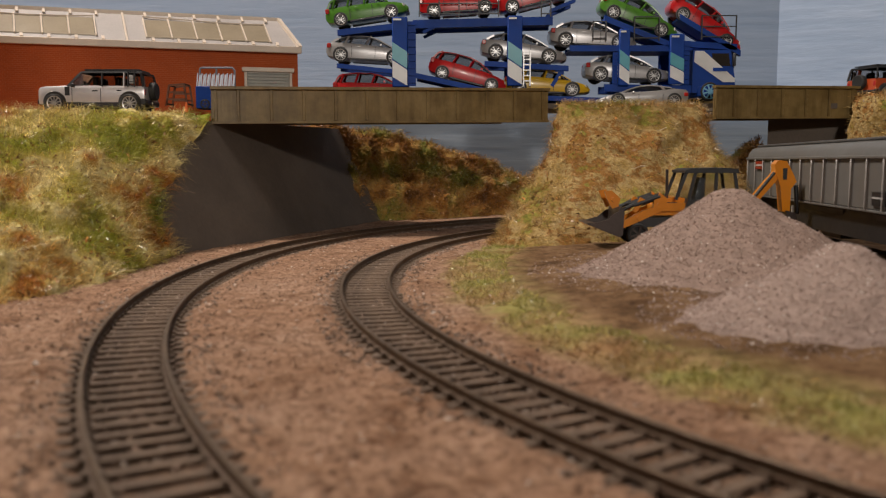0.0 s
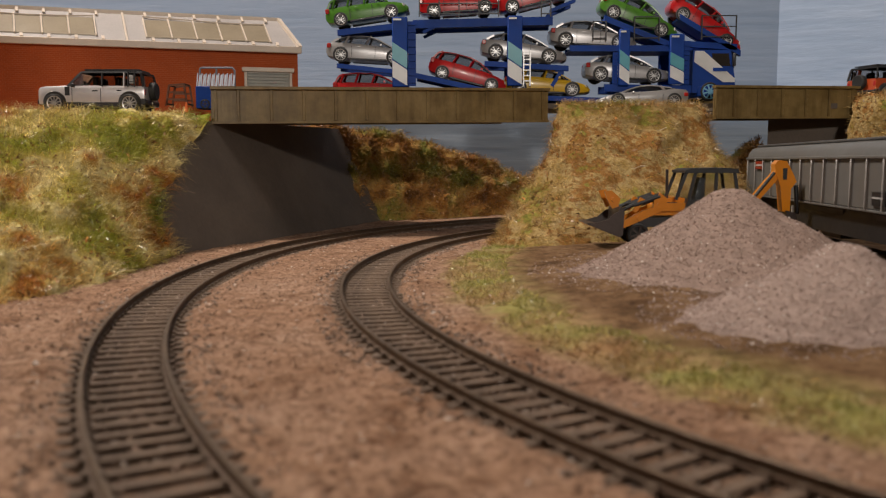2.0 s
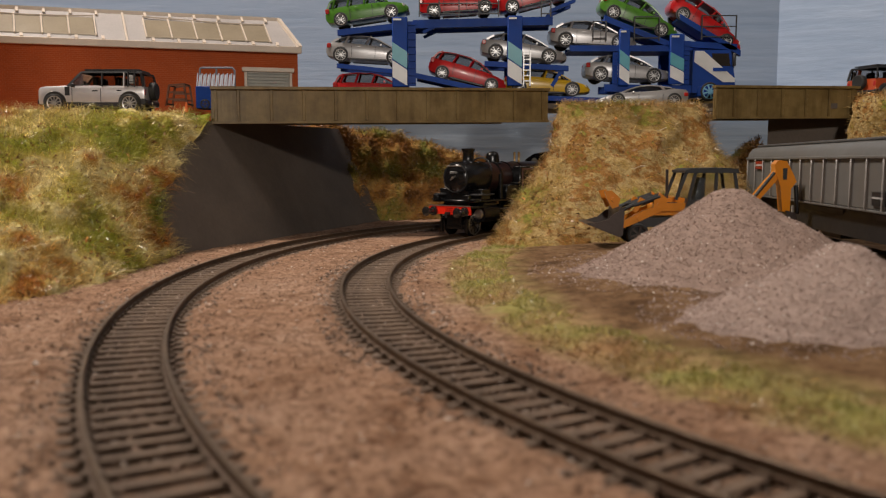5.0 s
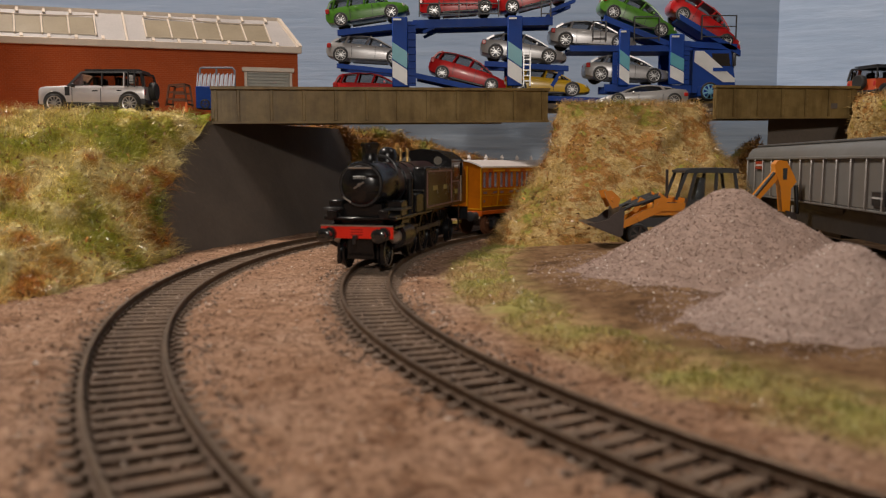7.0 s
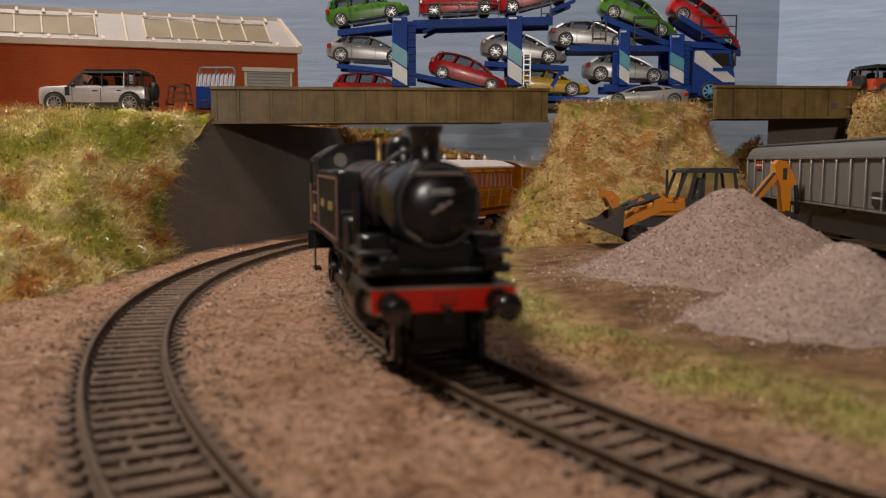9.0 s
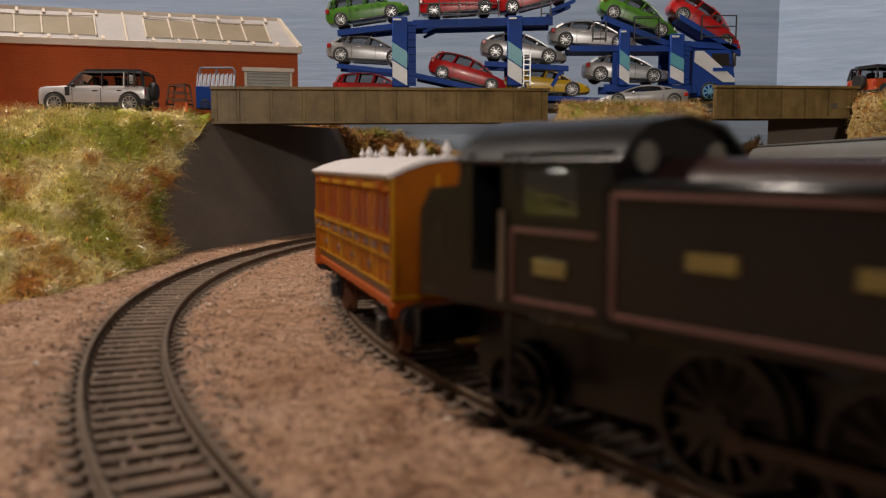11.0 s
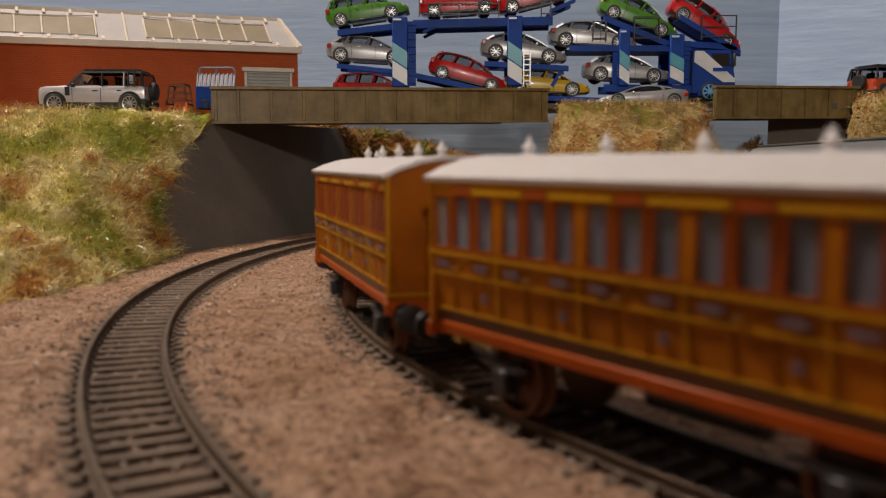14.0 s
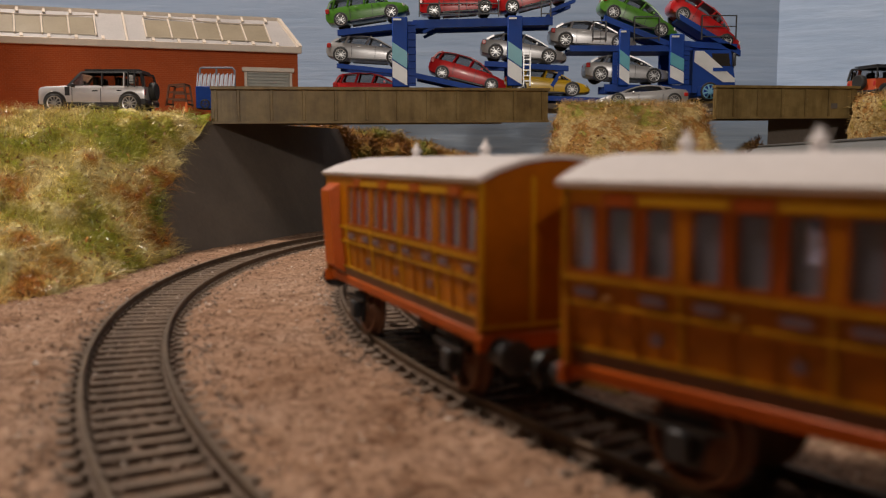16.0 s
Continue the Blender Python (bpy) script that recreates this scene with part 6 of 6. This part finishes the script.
def coach(label, brake=False):
    """A four-wheeled panelled coach, its middle at x = 0, heading +x."""
    top = thing("railway_coach", label, "railway coach", None, "coaches of the train")
    HL, HW = 48.2, 15.0
    z0, z1, zw, zt = 14.4, 41.0, 28.4, 37.2    # floor, eaves, window sill and window top
    n = 5
    pitch = 2 * HL / n
    for sg in (1, -1):
        y0, y1 = sg * (HW - 1.0), sg * HW
        side = part("side", grab(box, -HL, HL, y0, y1, z0, zw), M["teak"], top, "varnished teak side panelling", smooth=False)
        part("side_top", grab(box, -HL, HL, y0, y1, zt, z1), M["teak"], top, smooth=False)
        for k in range(n):
            c = -HL + pitch * (k + .5)
            guard = brake and k == 0
            opens = [] if guard else [(c - 8.2, c - 4.2), (c - 2.1, c + 2.1), (c + 4.2, c + 8.2)]
            x = c - pitch / 2
            for a, b in opens + [(c + pitch / 2, None)]:
                beside_door = abs((x + a) / 2 - c) < 4
                part("window_post", grab(box, x, a, y0, y1, zw, zt), M["teak_red"] if beside_door and not guard else M["teak"], top, smooth=False)
                if b is not None:
                    x = b
            for a, b in opens:
                g = part("pane", grab(box, a, b, sg * (HW - .75), sg * (HW - .45), zw, zt), M["coach_pane"], top, smooth=False)
                g.visible_shadow = False
                # raised frame round the pane
                for q0, q1, r0, r1 in ((a - .3, a, zw, zt), (b, b + .3, zw, zt), (a - .3, b + .3, zt, zt + .35), (a - .3, b + .3, zw - .35, zw)):
                    part("window_bead", grab(box, q0, q1, sg * (HW - .1), sg * (HW + .14), r0, r1), M["teak_red"], top, smooth=False)
            yb = sg * (HW + .22)
            th = .25
            if not guard:
                # door: red-brown hood above the droplight, hinges and handle
                part("door_hood", grab(box, c - 2.7, c + 2.7, yb - th, yb + th, zt + .1, zt + 2.1, .2), M["teak_red"], top)
                part("door_edge", grab(box, c - 2.9, c - 2.7, yb - th, yb + th * .3, z0 + 2.6, zt), M["teak_end"], top, smooth=False)
                part("door_edge", grab(box, c + 2.7, c + 2.9, yb - th, yb + th * .3, z0 + 2.6, zt), M["teak_end"], top, smooth=False)
                part("door_handle", grab(box, c - 2.2, c - 1.0, yb, yb + sg * .7, 24.6, 25.1), M["brass"], top, "brass door handle")
                for q in (-5.6, 5.6):
                    part("waist_panel", grab(box, c + q - 1.8, c + q + 1.8, yb - th, yb + th * .4, 24.7, 25.9), M["crest"], top, "faded blue-grey crest")
                part("crest", grab(cyl, (c + 5.8, sg * HW, 20.2), (c + 5.8, sg * (HW + .3), 20.2), .9, .9, 10), M["crest"], top)
                part("hood_line", grab(box, c + 3.2, c + pitch - 3.2, yb - th, yb + th, zt + .5, zt + 1.5), M["beading"], top, smooth=False) if k < n - 1 else None
            else:
                bm = bmesh.new()
                loft(bm, [[(c - 6, sg * HW, 15), (c + 4, sg * HW, 15), (c + 4, sg * HW, 38), (c - 6, sg * HW, 38)], [(c - 5, sg * (HW + 2.6), 17), (c + 3, sg * (HW + 2.6), 17), (c + 3, sg * (HW + 2.6), 36), (c - 5, sg * (HW + 2.6), 36)]])
                part("lookout", bm, M["solebar"], top, "red guard's lookout", smooth=False)
            part("panel_bead", grab(box, c - pitch / 2 - .15, c - pitch / 2 + .15, yb - th, yb + th * .5, z0 + 2.6, zw - .3), M["beading"], top, smooth=False)
        for z, h in ((z0 + 2.7, .5), (23.6, .4), (27.2, .5), (z1 - 1.3, .45)):
            part("beading", grab(box, -HL, HL, sg * (HW + .02), sg * (HW + .42), z - h / 2, z + h / 2), M["beading"], top, "gold beading line", smooth=False)
        part("lower_panel", grab(box, -HL, HL, sg * (HW - .2), sg * (HW + .15), z0 + .2, z0 + 2.4), M["teak_dark"], top, "dark lower panel", smooth=False)
        part("solebar", grab(box, -HL, HL, sg * (HW - 2.2), sg * (HW + .6), z0 - 2.1, z0 + .2, .3), M["solebar"], top, "red-brown solebar")
        for a in (-30.0, 30.0):
            part("axle_box", grab(box, a - 1.8, a + 1.8, sg * 11.6, sg * 13.6, 4.2, 8.6, .4), M["black"], top)
            bm = bmesh.new()
            for j in range(5):
                box(bm, a - 7 + j * 1.1, a + 7 - j * 1.1, sg * 12, sg * 13, 9.6 - j * .3 - .3, 9.6 - j * .3)
            part("leaf_spring", bm, M["black"], top, smooth=False)
            part("horn_guide", grab(lambda b: slab(b, [(a - 4, 10.4), (a + 4, 10.4), (a + 2.4, 3.4), (a - 2.4, 3.4)], sg * 11, sg * 11.6)), M["black"], top, smooth=False)
            spoked(top, a, sg, 6.8, M["wheel_rust"], 0)
    for s in (1, -1):
        x0, x1 = s * (HL - 1.0), s * HL
        bm = bmesh.new()
        prof = [(-HW, z0), (HW, z0), (HW, z1), (HW * .6, z1 + 2.0), (0, z1 + 3.0), (-HW * .6, z1 + 2.0), (-HW, z1)]
        loft(bm, [[(x, y, z) for y, z in prof] for x in (x0, x1)])
        end = part("end", bm, M["teak_end"], top, "plain teak end wall", smooth=False)
        for y in (-14.6, -5, 5, 14.6):
            part("end_bead", grab(box, s * HL - .1, s * (HL + .45), y - .3, y + .3, z0 + .8, z1 - .2), M["beading"], end, smooth=False)
        for z in (z0 + 1.4,):
            part("end_bead", grab(box, s * HL - .1, s * (HL + .45), -HW, HW, z - .3, z + .3), M["beading"], end, smooth=False)
        part("headstock", grab(box, s * (HL - .5), s * (HL + .9), -HW - .4, HW + .4, z0 - 2.8, z0 + .1, .3), M["solebar"], top, "red-brown headstock")
        for y in (-11.4, 11.4):
            bm = bmesh.new()
            turned(bm, (s * (HL + .8), y, 11.8), (s, 0, 0), [(0, 2.4), (1, 2.0), (3.5, 1.6), (3.6, .9), (5.2, .9), (5.3, 2.9), (5.9, 3.0), (6.3, 2.0)], 20)
            part("buffer", bm, M["black"], top, "round black buffer")
        hook = bmesh.new()
        bar(hook, (s * HL, 0, 8), (s * (HL + 8.2), 0, 8), 2.0, 1.6)
        bar(hook, (s * (HL + 7.6), -3.5, 8), (s * (HL + 7.6), 3.5, 8), 1.2, 1.2)
        part("coupling", hook, M["coupling"], top, "dull brass coupling")
    bm = bmesh.new()
    prof = [(-HW - 1.0, z1 - .3), (-HW * .8, z1 + 1.45), (-HW * .5, z1 + 2.8), (-HW * .2, z1 + 3.45), (0, z1 + 3.6), (HW * .2, z1 + 3.45), (HW * .5, z1 + 2.8), (HW * .8, z1 + 1.45), (HW + 1.0, z1 - .3)]
    ring = prof + [(y * .98, z - .8) for y, z in prof[::-1]]
    loft(bm, [[(x, y, z) for y, z in ring] for x in (-HL - 1, HL + 1)])
    roof = part("roof", bm, M["roof_white"], top, "off-white curved roof")
    for k in range(n):
        if brake and k not in (1, 3):
            continue
        c = -HL + pitch * (k + .5)
        bm = bmesh.new()
        turned(bm, (c, 0, z1 + 3.2), (0, 0, 1), [(0, 1.9), (.4, 1.5), (.7, .9), (1.3, .85), (1.5, 1.25), (1.9, 1.2), (2.3, .8), (3.2, .38), (3.8, .15)], 16)
        part("roof_vent", bm, M["roof_white"], roof, "white roof ventilator")
    part("floor_pan", grab(box, -HL + 1, HL - 1, -13, 13, z0 - 2, z0 - .4), M["black"], top)
    for k in range(n + 1):
        x = -HL + pitch * k
        x = max(-HL + 1.2, min(HL - 1.2, x))
        part("partition", grab(box, x - .4, x + .4, -HW + 3.0, HW - 3.0, z0, z1), M["seat"], top, smooth=False)
        if 0 < k < n:
            part("bench", grab(box, x - 4.2, x + 4.2, -HW + 3.0, HW - 3.0, z0, z0 + 8), M["seat"], top)
    # the sides lean inwards below the waist
    for ob in top.children:
        if ob.name.split(".")[0] in ("side", "beading", "lower_panel", "solebar", "panel_bead", "door_edge", "waist_panel", "crest", "door_handle", "lookout"):
            for v in ob.data.vertices:
                z = v.co.z / MM
                if z < zw:
                    v.co.y -= math.copysign(1.5 * ((zw - z) / (zw - z0)) ** 1.3, v.co.y) * MM
    part("underframe_tank", grab(cyl, (-8, 0, 8), (12, 0, 8), 2.6, 2.6, 16), M["black"], top)
    return top


M["coupling"] = worn("coupling_brass", (0.50, 0.38, 0.10), 0.45)
M["crest"] = worn("crest_blue", (0.16, 0.095, 0.105), 0.5)
loco = locomotive()
coach_a = coach("varnished teak four-wheel coach with white roof behind the locomotive")
coach_b = coach("varnished teak four-wheel coach with gold beading and white roof")
coach_c = coach("varnished teak four-wheel passenger coach with five compartments")
coach_d = coach("teak brake coach with red guard's lookout at the rear", True)


def motions():
    times = [k * 0.5 for k in range(33)]
    for ob, behind, half in ((loco, 0.0, 34.0), (coach_a, 142.0, 30.0), (coach_b, 255.3, 30.0), (coach_c, 368.6, 30.0), (coach_d, 481.9, 30.0)):
        walk(ob, [(t, ride(t, behind, half)) for t in times])
    ticks = [k * 0.1 for k in range(161)]
    turn = [radians(loco_angle(t)) * R_IN for t in ticks]
    for ob, (x, y, z), r in WHEELS:
        walk(ob, [(t, mm_pose(x, y, z, 0, math.degrees(s / r), 0)) for t, s in zip(ticks, turn)])
    for ob, (x, y, z), r in RODS:
        walk(ob, [(t, mm_pose(x + r * math.cos(s / 9.8), y, z - r * math.sin(s / 9.8))) for t, s in zip(ticks, turn)])


motions()
